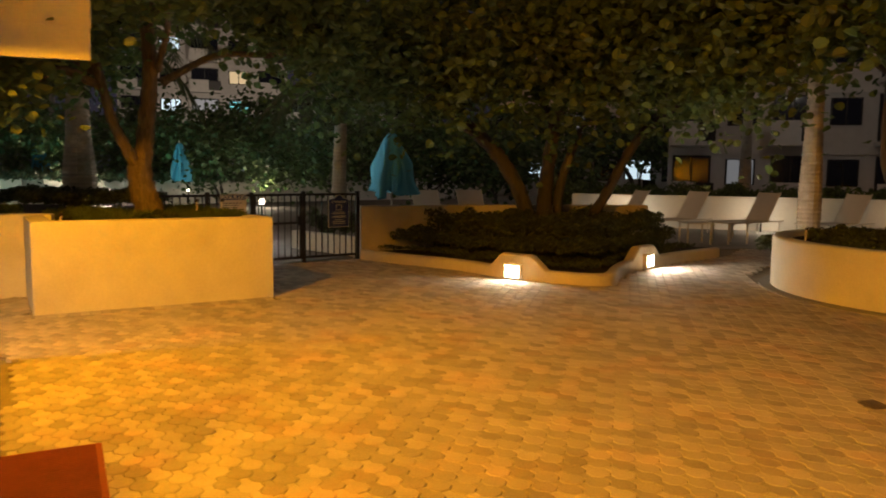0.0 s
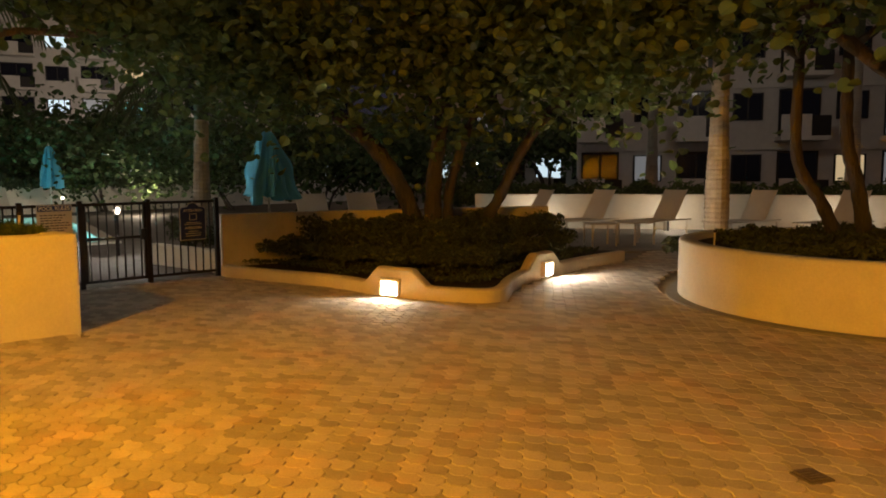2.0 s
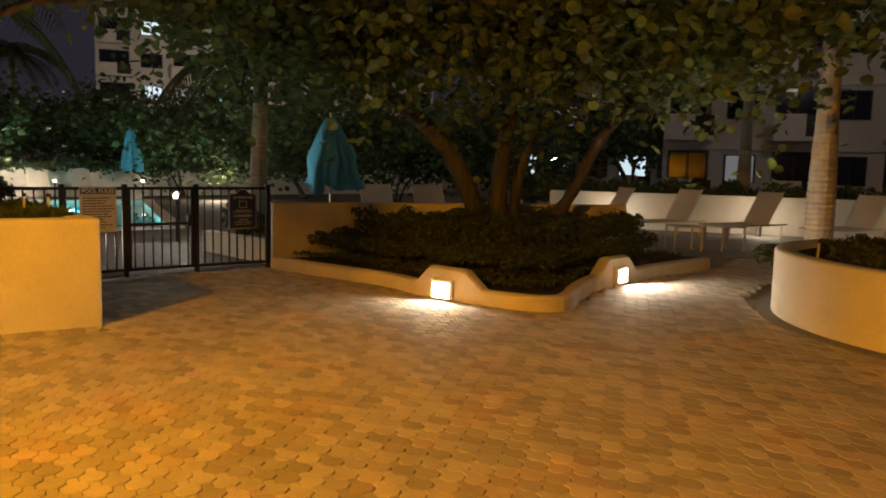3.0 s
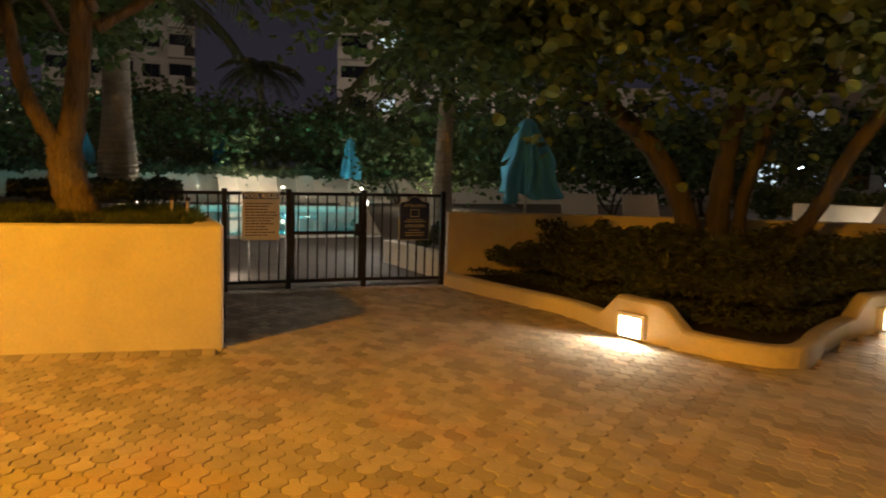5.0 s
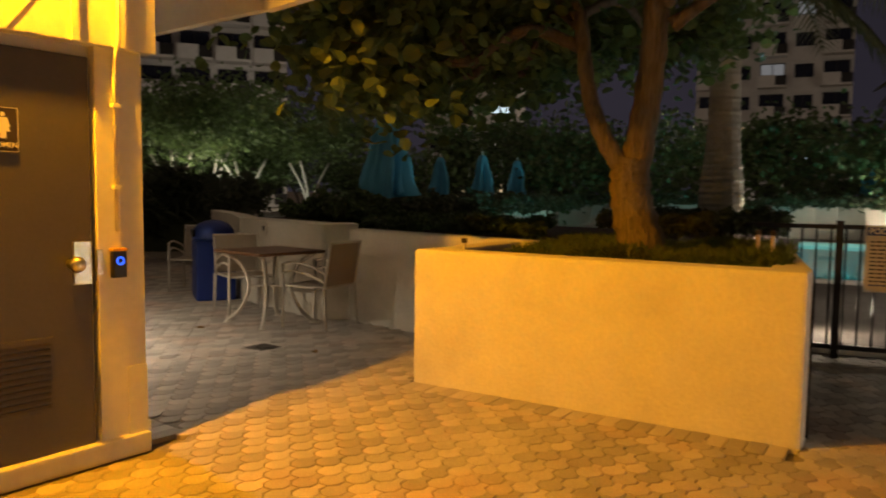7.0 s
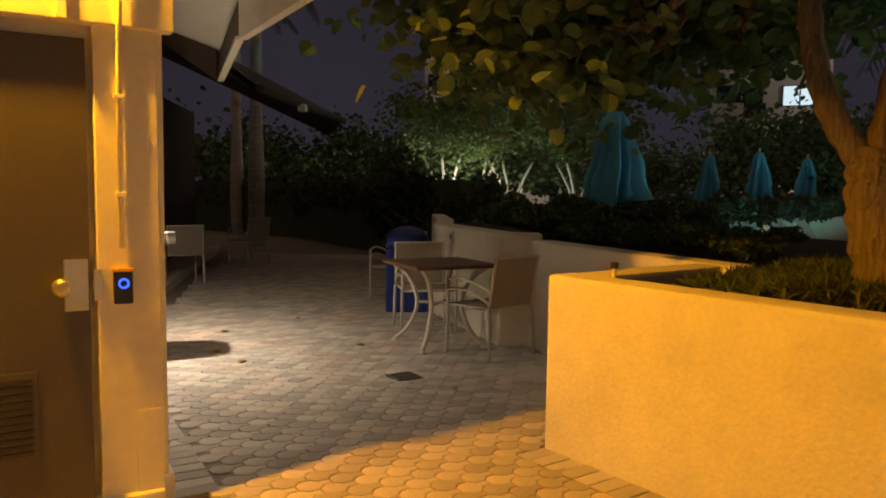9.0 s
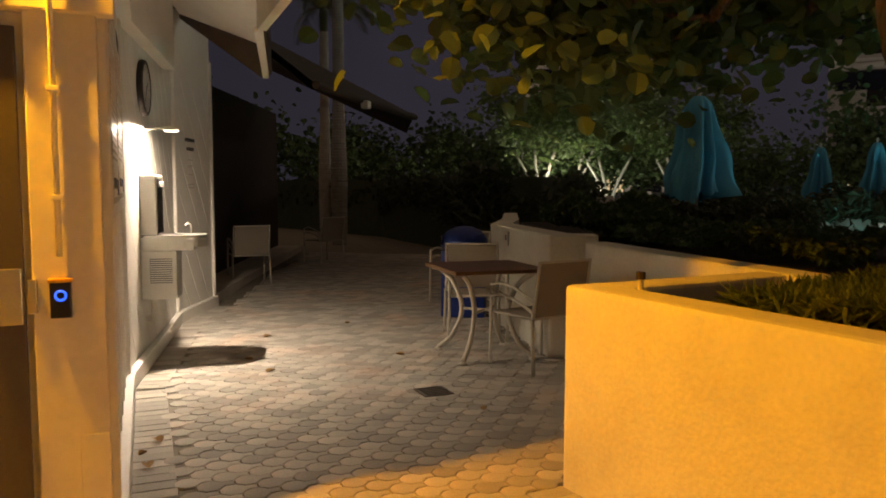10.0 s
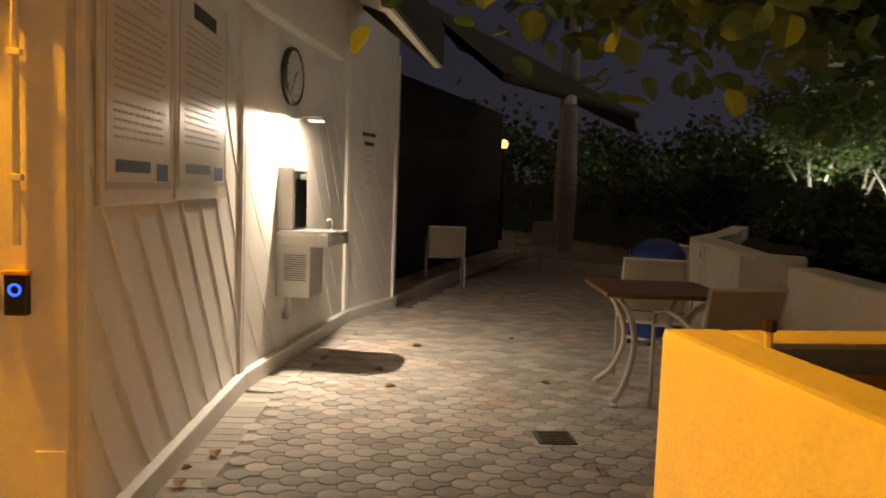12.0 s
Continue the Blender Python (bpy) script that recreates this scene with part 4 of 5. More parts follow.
# drinking fountain with bottle filler
df = thing("drinking_fountain", FOUNT(0.81, 0.0, 0.0), "pale grey wall drinking fountain with bottle filler, lit from above", "drinking fountain")
bm = bmesh.new()
box(bm, -0.17, -0.38, 0.86, 0.17, 0, 0.955, 0.012)
part("basin", bm, GREY_PLASTIC, df)
bm = bmesh.new()
pts = [(-0.17, -0.30), (-0.155, -0.40), (-0.09, -0.455), (0.09, -0.455), (0.155, -0.40), (0.17, -0.30), (0.17, -0.02), (-0.17, -0.02)]
part("tray", prism(pts, 0.945, 0.972, 0.006), STEEL, df, "shiny steel tray")
part("bumper", prism([(x * 1.02, y * 1.01) for x, y in pts], 0.885, 0.945, 0.006), GREY_PLASTIC, df)
part("cabinet", prism([(-0.16, -0.25), (0.16, -0.25), (0.16, 0.0), (-0.16, 0.0)], 0.50, 0.86, 0.012), GREY_PLASTIC, df)
for k in range(12):
    part("grille_slot", boxes((0.158, -0.22, 0.62 + k * 0.016, 0.1625, -0.06, 0.626 + k * 0.016)), INK, df)
part("filler_housing", boxes((-0.16, -0.12, 0.975, 0.16, 0, 1.42), bevel=0.012), GREY_PLASTIC, df)
part("filler_alcove", boxes((-0.12, -0.126, 0.99, 0.12, -0.118, 1.39), bevel=0.003), BLACK_PLASTIC, df, "black bottle filler alcove")
part("filler_spout", boxes((-0.03, -0.16, 1.33, 0.03, -0.12, 1.37), bevel=0.005), STEEL, df)
bm = bmesh.new()
tube(bm, curve_points([(-0.11, -0.33, 0.97), (-0.11, -0.33, 1.03), (-0.10, -0.31, 1.05), (-0.09, -0.29, 1.035)], 4), 0.009, 8)
part("bubbler", bm, STEEL, df, "steel bubbler spout", True)
bm = bmesh.new()
tube(bm, curve_points([(0.03, -0.06, 0.50), (0.03, -0.06, 0.40), (0.02, -0.05, 0.34), (0.0, -0.02, 0.33), (0.0, 0.0, 0.33)], 5), 0.02, 10)
part("waste_pipe", bm, PAINT, df, smooth=True)
lt = thing("wall_lamp", FOUNT(0.86, 0.0, 1.72), "small white wall lamp over the drinking fountain", "wall lamp")
part("back_plate", boxes((-0.04, -0.02, -0.02, 0.04, 0, 0.07), bevel=0.004), METAL_CREAM, lt)
part("arm", tube(bmesh.new(), [(0, -0.02, 0.03), (0, -0.12, 0.055), (0, -0.19, 0.05)], 0.008, 8), METAL_CREAM, lt)
part("shade", boxes((-0.05, -0.27, 0.035, 0.05, -0.15, 0.065), bevel=0.006), METAL_CREAM, lt)
part("lens", boxes((-0.035, -0.255, 0.029, 0.035, -0.165, 0.034)), BULB_SMALL, lt, "glowing lamp lens")
ck = thing("wall_clock", FOUNT(0.88, 0.0, 2.07), "round white wall clock with a dark rim", "clock")
bm = lathe(((0.175, 0), (0.205, 0.0), (0.21, 0.02), (0.205, 0.04), (0.185, 0.045), (0.178, 0.03)), 36)
part("rim", bm, SIGN_BROWN, ck, smooth=True).matrix_basis = pose(0, 0, 0, 90, 0, 0)
part("face", lathe(((0.18, 0.0), (0.18, 0.036)), 36), CLOCK_FACE, ck).matrix_basis = pose(0, 0, 0, 90, 0, 0)
for k in range(12):
    m = pose(0, -0.0365, 0) @ Matrix.Rotation(k * math.pi / 6, 4, "Y")
    part("hour_mark", boxes((-0.004, -0.001, 0.135, 0.004, 0, 0.16)), INK, ck).matrix_basis = m
for ang, ln in ((305, 0.085), (150, 0.125)):
    part("clock_hand", boxes((-0.005, -0.003, -0.02, 0.005, 0, ln)), INK, ck).matrix_basis = pose(0, -0.038, 0) @ Matrix.Rotation(radians(ang), 4, "Y")
ps = thing("wall_notice", LAST(0.42, 0.014, 1.32), "small faded notice lettered on the wall", "notice")
for z, w in ((0.47, 0.30), (0.38, 0.24), (0.28, 0.16), (0.22, 0.18), (0.13, 0.14), (0.03, 0.2), (0.0, 0.2)):
    bm = bmesh.new()
    n = int(w / 0.035)
    for k in range(n):
        box(bm, -w / 2 + k * 0.035, -0.002, z, -w / 2 + k * 0.035 + 0.027, 0, z + (0.035 if z > 0.35 else 0.012))
    part("text_line", bm, INK if z > 0.35 else INK_GREY, ps)

# dark building beyond
wall("wall_beyond", [(-8.2, 3.2), (-8.5, 2.2), (-15.5, 0.56), (-15.5, -2.5), (-8.4, -2.5), (-8.15, 1.5)][::-1], -0.03, 2.9, BROWN_WALL, "dark brown stained wall of the neighbouring building", 0.0)
setting("kerb_beyond", prism(strip([(-8.2, 3.26), (-12.0, 2.1), (-15.5, 1.1)], 0.5, 1), -0.03, 0.09, 0.01), STUCCO_TAN, "low kerb step along the dark wall")
bm = bmesh.new()
rows = [[(-8.57, 4.36, 2.43), (-12.3, 4.48, 2.41), (-15.0, 3.6, 2.41)], [(-8.2, 1.6, 4.6), (-13.0, 0.2, 4.6), (-15.5, -0.6, 4.3)]]
vv = [[[bm.verts.new((x, y, z + dz)) for x, y, z in r] for r in rows] for dz in (0, 0.1)]
for k in range(2):
    for i in range(2):
        bm.faces.new((vv[k][0][i], vv[k][0][i + 1], vv[k][1][i + 1], vv[k][1][i]))
    bm.faces.new((vv[0][0][k], vv[0][0][k + 1], vv[1][0][k + 1], vv[1][0][k]))
setting("roof_beyond", bm, ROOF, "dark shingled porch roof of the neighbouring building")
setting("gutter_beyond", tube(bmesh.new(), [(-8.57, 4.41, 2.48), (-12.3, 4.53, 2.46)], 0.05, 8), BROWN_WALL, "dark eaves gutter")
# ---- furniture ----
def cafe_chair():
    t = thing("cafe_chair", pose(0, 0, 0), "cream metal armchair with beige mesh seat and back", "chair", "chairs on the patio")
    part("seat", boxes((-0.23, -0.22, 0.41, 0.23, 0.22, 0.425), bevel=0.005), SLING, t)
    bm = bmesh.new()
    box(bm, -0.225, -0.006, 0, 0.225, 0.006, 0.42, 0.004)
    part("backrest", bm, SLING, t).matrix_basis = pose(0, 0.245, 0.43, -9, 0, 0)
    bm = bmesh.new()
    tube(bm, [(-0.23, -0.22, 0.415), (0.23, -0.22, 0.415), (0.23, 0.22, 0.415), (-0.23, 0.22, 0.415), (-0.23, -0.22, 0.415)], 0.012, 8)
    part("seat_frame", bm, METAL_CREAM, t, smooth=True)
    bm = bmesh.new()
    tube(bm, [(-0.24, 0.235, 0.40), (-0.24, 0.31, 0.845), (0.24, 0.31, 0.845), (0.24, 0.235, 0.40)], 0.014, 8)
    part("back_frame", bm, METAL_CREAM, t, smooth=True)
    for sx in (-1, 1):
        for sy, top in ((-0.23, 0.64), (0.24, 0.42)):
            bm = bmesh.new()
            tube(bm, [(sx * 0.255, sy + (0.03 if sy > 0 else 0), 0), (sx * 0.25, sy, top)], 0.014, 8)
            part("leg", bm, METAL_CREAM, t, smooth=True)
        for dz in (0.0, -0.09):
            bm = bmesh.new()
            tube(bm, curve_points([(sx * 0.25, -0.23, 0.63 + dz), (sx * 0.255, -0.08, 0.655 + dz), (sx * 0.25, 0.12, 0.61 + dz), (sx * 0.245, 0.26, 0.55 + dz)], 5), 0.012, 8)
            part("armrest", bm, METAL_CREAM, t, smooth=True)
    return t


chair = cafe_chair()


def chair_pose(p, facing):
    """Seat centre and the direction that the sitter faces."""
    return pose(p[0], p[1], 0, 0, 0, math.degrees(math.atan2(facing[1], facing[0])) + 90)


chair.matrix_basis = chair_pose((-6.15, 7.18), (-0.68, -0.73)) @ Matrix.Diagonal((1, 1, 0.955, 1))
copy_thing(chair, chair_pose((-7.10, 6.53), (0.95, 0.30)))
copy_thing(chair, chair_pose((-10.1, 2.72), (-0.8, -0.6)))
copy_thing(chair, chair_pose((-13.1, 2.6), (-0.5, -0.85)))
copy_thing(chair, chair_pose((-9.1, 5.95), (0.9, -0.3)))

tb = thing("cafe_table", pose(-6.40, 6.74, 0, 0, 0, 32), "square patio table with brown top and curved cream legs", "table")
part("tabletop", boxes((-0.38, -0.38, 0.685, 0.38, 0.38, 0.715), bevel=0.008), WOOD, tb)
for sx in (-1, 1):
    for sy in (-1, 1):
        bm = bmesh.new()
        tube(bm, curve_points([(sx * 0.30, sy * 0.30, 0.685), (sx * 0.20, sy * 0.20, 0.58), (sx * 0.14, sy * 0.14, 0.36), (sx * 0.20, sy * 0.20, 0.14), (sx * 0.29, sy * 0.29, 0.02)], 5), 0.02, 8)
        leg = part("leg", bm, METAL_CREAM, tb, smooth=True)
        part("foot", lathe(((0.035, 0), (0.035, 0.012), (0.02, 0.025)), 12), METAL_CREAM, leg).matrix_basis = pose(sx * 0.29, sy * 0.29, 0)
part("stretcher", tube(bmesh.new(), [(-0.14, -0.14, 0.36), (0.14, 0.14, 0.36)], 0.012, 8), METAL_CREAM, tb)
part("stretcher", tube(bmesh.new(), [(-0.14, 0.14, 0.36), (0.14, -0.14, 0.36)], 0.012, 8), METAL_CREAM, tb)

can = thing("waste_bin", pose(-8.24, 6.19, 0, 0, 0, 8) @ Matrix.Diagonal((0.94, 0.94, 0.99, 1)), "blue plastic waste bin with a domed lid", "bin")
part("body", boxes((-0.26, -0.24, 0.0, 0.26, 0.24, 0.70), bevel=0.03), BLUE, can)
bm = lathe(((0.25, 0.70), (0.26, 0.74), (0.25, 0.82), (0.19, 0.89), (0.10, 0.93), (0.02, 0.94)), 24)
part("lid", bm, BLUE, can, "domed blue lid", True)
part("lid_flap", boxes((-0.13, -0.262, 0.745, 0.13, -0.235, 0.83), bevel=0.006), BLACK_PLASTIC, can)
tg = thing("wall_tag", Matrix.Translation((-7.545, 6.745, 0.79)) @ Matrix.Rotation(math.atan2(0.77, 1.75), 4, "Z"), "small white tag fixed to the planter wall", "sign")
part("plate", boxes((-0.07, -0.012, 0, 0.07, 0.0, 0.13), bevel=0.003), SIGN_CREAM, tg)
part("mark", boxes((-0.02, -0.0135, 0.05, 0.02, -0.012, 0.10)), INK, tg)

# floor covers, mat, fallen leaves, sprinklers
def cover(x, y, w, rz):
    t = thing("drain_cover", pose(x, y, 0.004, 0, 0, rz), "square dark iron drain cover set in the paving", "drain cover", "drain covers")
    part("frame", boxes((-w / 2, -w / 2, -0.02, w / 2, w / 2, 0.004), bevel=0.002), PLATE, t)
    for k in range(5):
        part("rib", boxes((-w / 2 + 0.02, -w / 2 + 0.02 + k * w / 5.4, 0.004, w / 2 - 0.02, -w / 2 + 0.04 + k * w / 5.4, 0.009)), PLATE, t)


cover(-5.22, 6.62, 0.20, 127)
cover(3.16, 6.2, 0.14, 20)
mt = thing("door_mat", Matrix.Translation((-1.32, 4.02, 0.0)) @ Matrix.Rotation(math.atan2(-0.8, 0.6), 4, "Z"), "ribbed red rubber door mat on the paving", "mat")
part("mat_base", boxes((-0.38, -0.5, 0.0, 0.6, 0.5, 0.008), bevel=0.003), RUBBER, mt)
for k in range(40):
    part("mat_rib", boxes((-0.36 + k * 0.024, -0.47, 0.008, -0.348 + k * 0.024, 0.47, 0.013)), RUBBER, mt)
lrng = random.Random(5)
for x, y in ((-5.75, 5.02), (-5.45, 5.35), (-6.6, 4.75), (-3.75, 5.50), (-3.95, 5.45), (-3.62, 5.62), (-6.2, 6.1), (-4.9, 7.0), (-7.4, 5.2)):
    bm = bmesh.new()
    a = lrng.uniform(0.05, 0.09)
    ring = [bm.verts.new((a * 0.5 * math.cos(t), a * 0.33 * math.sin(t), 0.006 + 0.018 * abs(math.sin(t)))) for t in [2 * math.pi * k / 10 for k in range(10)]]
    c = bm.verts.new((0, 0, 0.003))
    for k in range(10):
        bm.faces.new((c, ring[k], ring[(k + 1) % 10]))
    lf = part("fallen_leaf", bm, LEAF_DRY)
    lf.matrix_basis = pose(x, y, 0.003, 0, 0, lrng.uniform(0, 360))
    tagged(lf, "curled dry brown leaf lying on the paving", "leaf", "fallen leaves")
for x, y, z, h in ((-3.78, 7.87, 0.80, 0.15), (-2.93, 9.63, 0.80, 0.24), (-3.4, 9.9, 0.80, 0.22), (4.15, 11.3, 0.55, 0.2)):
    t = thing("sprinkler_stake", pose(x, y, z), "small tan sprinkler riser standing in the bed", "sprinkler", "sprinkler risers")
    part("riser", tube(bmesh.new(), [(0, 0, 0), (0.01, 0, h)], 0.012, 8), METAL_CREAM, t)
    part("head", tube(bmesh.new(), [(0.01, 0, h), (0.01, 0, h + 0.03)], 0.02, 8), SIGN_BROWN, t)

# ---- pool fence and signs ----
FP = [Vector((-4.45, 10.36)), Vector((-3.83, 11.02)), Vector((-3.42, 11.57)), Vector((-2.87, 12.24)), Vector((-2.20, 12.90))]
def fence_panel(a, b, name, label, category, gate=False):
    ln = (b - a).length
    t = thing(name, Matrix.Translation((a.x, a.y, 0)) @ Matrix.Rotation(math.atan2(b.y - a.y, b.x - a.x), 4, "Z"), label, category, "pool fence panels")
    for z in (0.08, 1.05):
        part("rail", boxes((0.03, -0.018, z - 0.018, ln - 0.03, 0.018, z + 0.018), bevel=0.003), METAL_DARK, t)
    if gate:
        part("rail", boxes((0.03, -0.018, 0.60, ln - 0.03, 0.018, 0.635), bevel=0.003), METAL_DARK, t)
        part("latch", boxes((ln - 0.12, -0.04, 0.58, ln - 0.04, 0.03, 0.72), bevel=0.006), BLACK_PLASTIC, t)
        for x in (0.05, ln - 0.05):
            part("stile", boxes((x - 0.018, -0.018, 0.06, x + 0.018, 0.018, 1.06), bevel=0.003), METAL_DARK, t)
    n = max(2, round(ln / 0.105))
    for k in range(1, n):
        x = ln * k / n
        part("picket", boxes((x - 0.008, -0.008, 0.08, x + 0.008, 0.008, 1.05)), METAL_DARK, t)
    return t


fence_panel(FP[0], FP[2], "pool_fence", "dark bronze picket fence panel beside the pool", "fence")
fence_panel(FP[2], FP[3], "pool_gate", "closed dark bronze picket gate to the pool", "gate", True)
fence_panel(FP[3], FP[4], "pool_fence", "dark bronze picket fence panel beside the gate", "fence")
for p in FP:
    fp = part("fence_post", boxes((-0.028, -0.028, -0.02, 0.028, 0.028, 1.10), bevel=0.004), METAL_DARK)
    fp.matrix_basis = pose(p.x, p.y, 0, 0, 0, 48)
    tagged(fp, "square dark bronze fence post", "fence post", "fence posts")
FDIR = (FP[3] - FP[2]).normalized()


def fence_at(p, z, out=0.03):
    n = Vector((FDIR.y, -FDIR.x))
    q = p + n * out
    return Matrix(((FDIR.x, -n.x, 0, q.x), (FDIR.y, -n.y, 0, q.y), (0, 0, 1, z), (0, 0, 0, 1)))


rules = thing("pool_rules_sign", fence_at(FP[1].lerp(FP[2], 0.55), 0.545), "cream pool rules sign with blue heading on the fence", "sign")
part("board", boxes((-0.20, -0.012, 0, 0.20, 0, 0.52), bevel=0.004), SIGN_CREAM, rules)
part("heading_band", boxes((-0.19, -0.0135, 0.445, 0.19, -0.012, 0.51)), INK_BLUE, rules)
text_mesh("heading", "POOL RULES", 0.062, WHITE_INK, rules, pose(0, -0.0145, 0.477, 90, 0, 0), bold=0.0022)
srng = random.Random(3)
for k in range(12):
    bm = bmesh.new()
    x = -0.165
    end = srng.uniform(0.05, 0.16)
    while x < end:
        w = srng.uniform(0.02, 0.05)
        box(bm, x, -0.0135, 0.05 + k * 0.031, min(x + w, 0.175), -0.012, 0.062 + k * 0.031)
        x += w + 0.01
    part("text_line", bm, INK_BLUE if k == 0 else INK, rules)
att = thing("attention_sign", fence_at(FP[3].lerp(FP[4], 0.62), 0.53), "navy blue attention sign with white border and lettering", "sign")
outline = [(-0.19, 0), (0.19, 0), (0.19, 0.43), (0.17, 0.45), (0.09, 0.46), (0.05, 0.50), (0, 0.515), (-0.05, 0.50), (-0.09, 0.46), (-0.17, 0.45), (-0.19, 0.43)]
for name, s, y0, mt_ in (("border", 1.0, 0.0, WHITE_INK), ("face", 0.95, 0.004, SIGN_NAVY)):
    ob = part(name, prism([(x * s, 0.25 + (y - 0.25) * (s * 1.015 if name == "face" else 1)) for x, y in outline], 0, 0.010), mt_, att)
    ob.matrix_basis = pose(0, -y0, 0, 90, 0, 0)
text_mesh("heading", "ATTENTION", 0.048, WHITE_INK, att, pose(0, -0.0155, 0.40, 90, 0, 0), bold=0.0012)
text_mesh("heading", "ATENCIÓN", 0.048, WHITE_INK, att, pose(0, -0.0155, 0.165, 90, 0, 0), bold=0.0012)
part("emblem", boxes((-0.055, -0.0152, 0.27, 0.055, -0.014, 0.36)), WHITE_INK, att)
part("emblem_centre", boxes((-0.045, -0.0160, 0.28, 0.045, -0.0152, 0.35)), SIGN_NAVY, att)
for z, w in ((0.235, 0.2), (0.212, 0.26), (0.115, 0.14), (0.085, 0.24), (0.055, 0.22)):
    part("text_line", boxes((-w / 2, -0.0152, z, w / 2, -0.014, z + 0.009)), WHITE_INK, att)

# ---- path lights set in the kerb ----
def kerb_light(x, y, face):
    t = thing("path_light", Matrix.Translation((x, y, 0)) @ Matrix.Rotation(face, 4, "Z"), "recessed white path light glowing in the kerb", "path light", "kerb path lights")
    part("housing", boxes((-0.14, -0.035, 0.02, 0.14, 0.03, 0.225), bevel=0.006), STUCCO_TAN, t)
    part("lens", boxes((-0.105, -0.040, 0.03, 0.105, -0.034, 0.19), bevel=0.002), BULB, t, "glowing white lens")


kerb_light(0.47, 11.19, math.atan2(-0.35, 0.75))
kerb_light(2.40, 12.93, math.atan2(0.86, 0.50))

# ---- pool and deck ----
bm = bmesh.new()
r0 = [bm.verts.new((*p, -0.03)) for p in POOL_RIM]
r1 = [bm.verts.new((*p, -POOL_DEPTH)) for p in POOL_RIM]
for i in range(4):
    bm.faces.new((r0[i], r0[(i + 1) % 4], r1[(i + 1) % 4], r1[i]))
bm.faces.new(r1)
setting("pool_basin", bm, TILE, "teal tiled swimming pool basin lit under water")
bm = bmesh.new()
bm.faces.new([bm.verts.new((*p, -0.08)) for p in POOL_RIM])
wtr = setting("water_pool", bm, WATER, "still pool water glowing teal")
wtr.visible_shadow = False
bm = bmesh.new()
ring_around(bm, [pool_xy(*c) for c in COPING_CORNERS], [pool_xy(-3.9, -4.6), pool_xy(26, -4.6), pool_xy(26, 14.4), pool_xy(-3.9, 14.4)], -0.012)
setting("deck_pool", bm, DECK_PAVER, "dark brick-paved pool deck")
for k in range(4):
    a, b = COPING_CORNERS[k], COPING_CORNERS[(k + 1) % 4]
    wall("coping_" + "abcd"[k], strip([pool_xy(*a), pool_xy(*b)], 0.32, 1), -0.13, 0.03, STUCCO, "pale stone pool coping", 0.012)
setting("deck_lounge", prism([(2.8, 15.7), (4.6, 16.6), (7.2, 16.0), (15, 14.0), (16, 19.6), (7.0, 21.6), (1.5, 22.3), (-2.5, 20.5), (-2.0, 14.2), (0.7, 15.0)], -0.03, -0.004), DECK, "pale concrete deck under the loungers")

# low walls of the pool court
wall("kerb_gate", strip([(-4.62, 10.5), (-3.97, 11.15), (-3.53, 11.72)], 0.24, 1), -0.03, 0.035, STUCCO, "pale concrete sill behind the pool fence", 0.008)
wall("wall_gate_inner", strip([(-2.35, 13.25), (-3.9, 14.35)], 0.18, -1), -0.03, 0.31, STUCCO, "low white wall inside the gate")
wall("wall_lounge", strip([(1.2, 22.2), (7.0, 21.5), (14.5, 19.5)], 0.3, 1), -0.03, 0.86, STUCCO, "long white seat wall behind the loungers")
wall("wall_pool_far", strip([pool_xy(26, 14.5), pool_xy(-4.2, 14.5)], 0.3, -1), -0.03, 1.02, STUCCO, "long white seat wall beyond the pool")
wall("wall_pool_side", strip([pool_xy(-4.2, 14.2), pool_xy(-4.2, 1.5)], 0.3, -1), -0.03, 1.02, STUCCO, "white seat wall along the pool court")
shrubs("hedge_lounge", strip([(1.0, 22.6), (7.0, 21.9), (15, 19.8)], 1.3, 1), 0.5, 0.85, 9000, 0.14, SHRUB, "clipped hedge behind the seat wall", 61)
shrubs("hedge_pool_far", strip([pool_xy(20, 14.9), pool_xy(-6, 14.9)], 1.5, 1), 0.6, 1.0, 9000, 0.22, DARK_SHRUB, "dark hedge beyond the pool", 62)
shrubs("hedge_pool_side", strip([pool_xy(-4.6, 14.2), pool_xy(-4.6, 0.5)], 1.4, 1), 0.5, 1.0, 7000, 0.2, DARK_SHRUB, "dark hedge along the pool court", 63)
shrubs("shrubs_gate", strip([(-2.35, 13.6), (-3.7, 14.6)], 0.8, -1), 0.0, 0.95, 5000, 0.09, DARK_SHRUB, "dark shrub behind the low wall", 64)
shrubs("hedge_alley", [(-15.5, 4.5), (-20.5, 1.0), (-26, -6), (-27, -4.5), (-23, 4.0), (-18, 7.5), (-15.5, 6.4)], 0.0, 2.2, 14000, 0.22, DARK_SHRUB, "tall dark hedge closing the alley", 65)
# added block, hides the bright ground and light behind the leaves
setting("hedge_core", prism([(-15.8, 4.6), (-20.3, 1.4), (-26, -6), (-27, -5), (-22, 4.0), (-18, 7.0), (-15.8, 6.2)], -0.03, 1.55), DARK_SHRUB, "solid dark core added inside the tall hedge to block light")
shrubs("shrub_spiky", [(-12.6, 5.2), (-13.5, 4.6), (-14.2, 5.4), (-13.3, 6.0)], 0.0, 2.0, 1200, 0.55, DARK_SHRUB, "dark spiky shrub at the alley's end", 66, "blade")
shrubs("hedge_green_mid", [(0.2, 24.0), (2.4, 23.4), (2.6, 25.2), (0.4, 25.6)], 0.0, 1.5, 2500, 0.18, SHRUB, "rounded green hedge beyond the deck", 67)
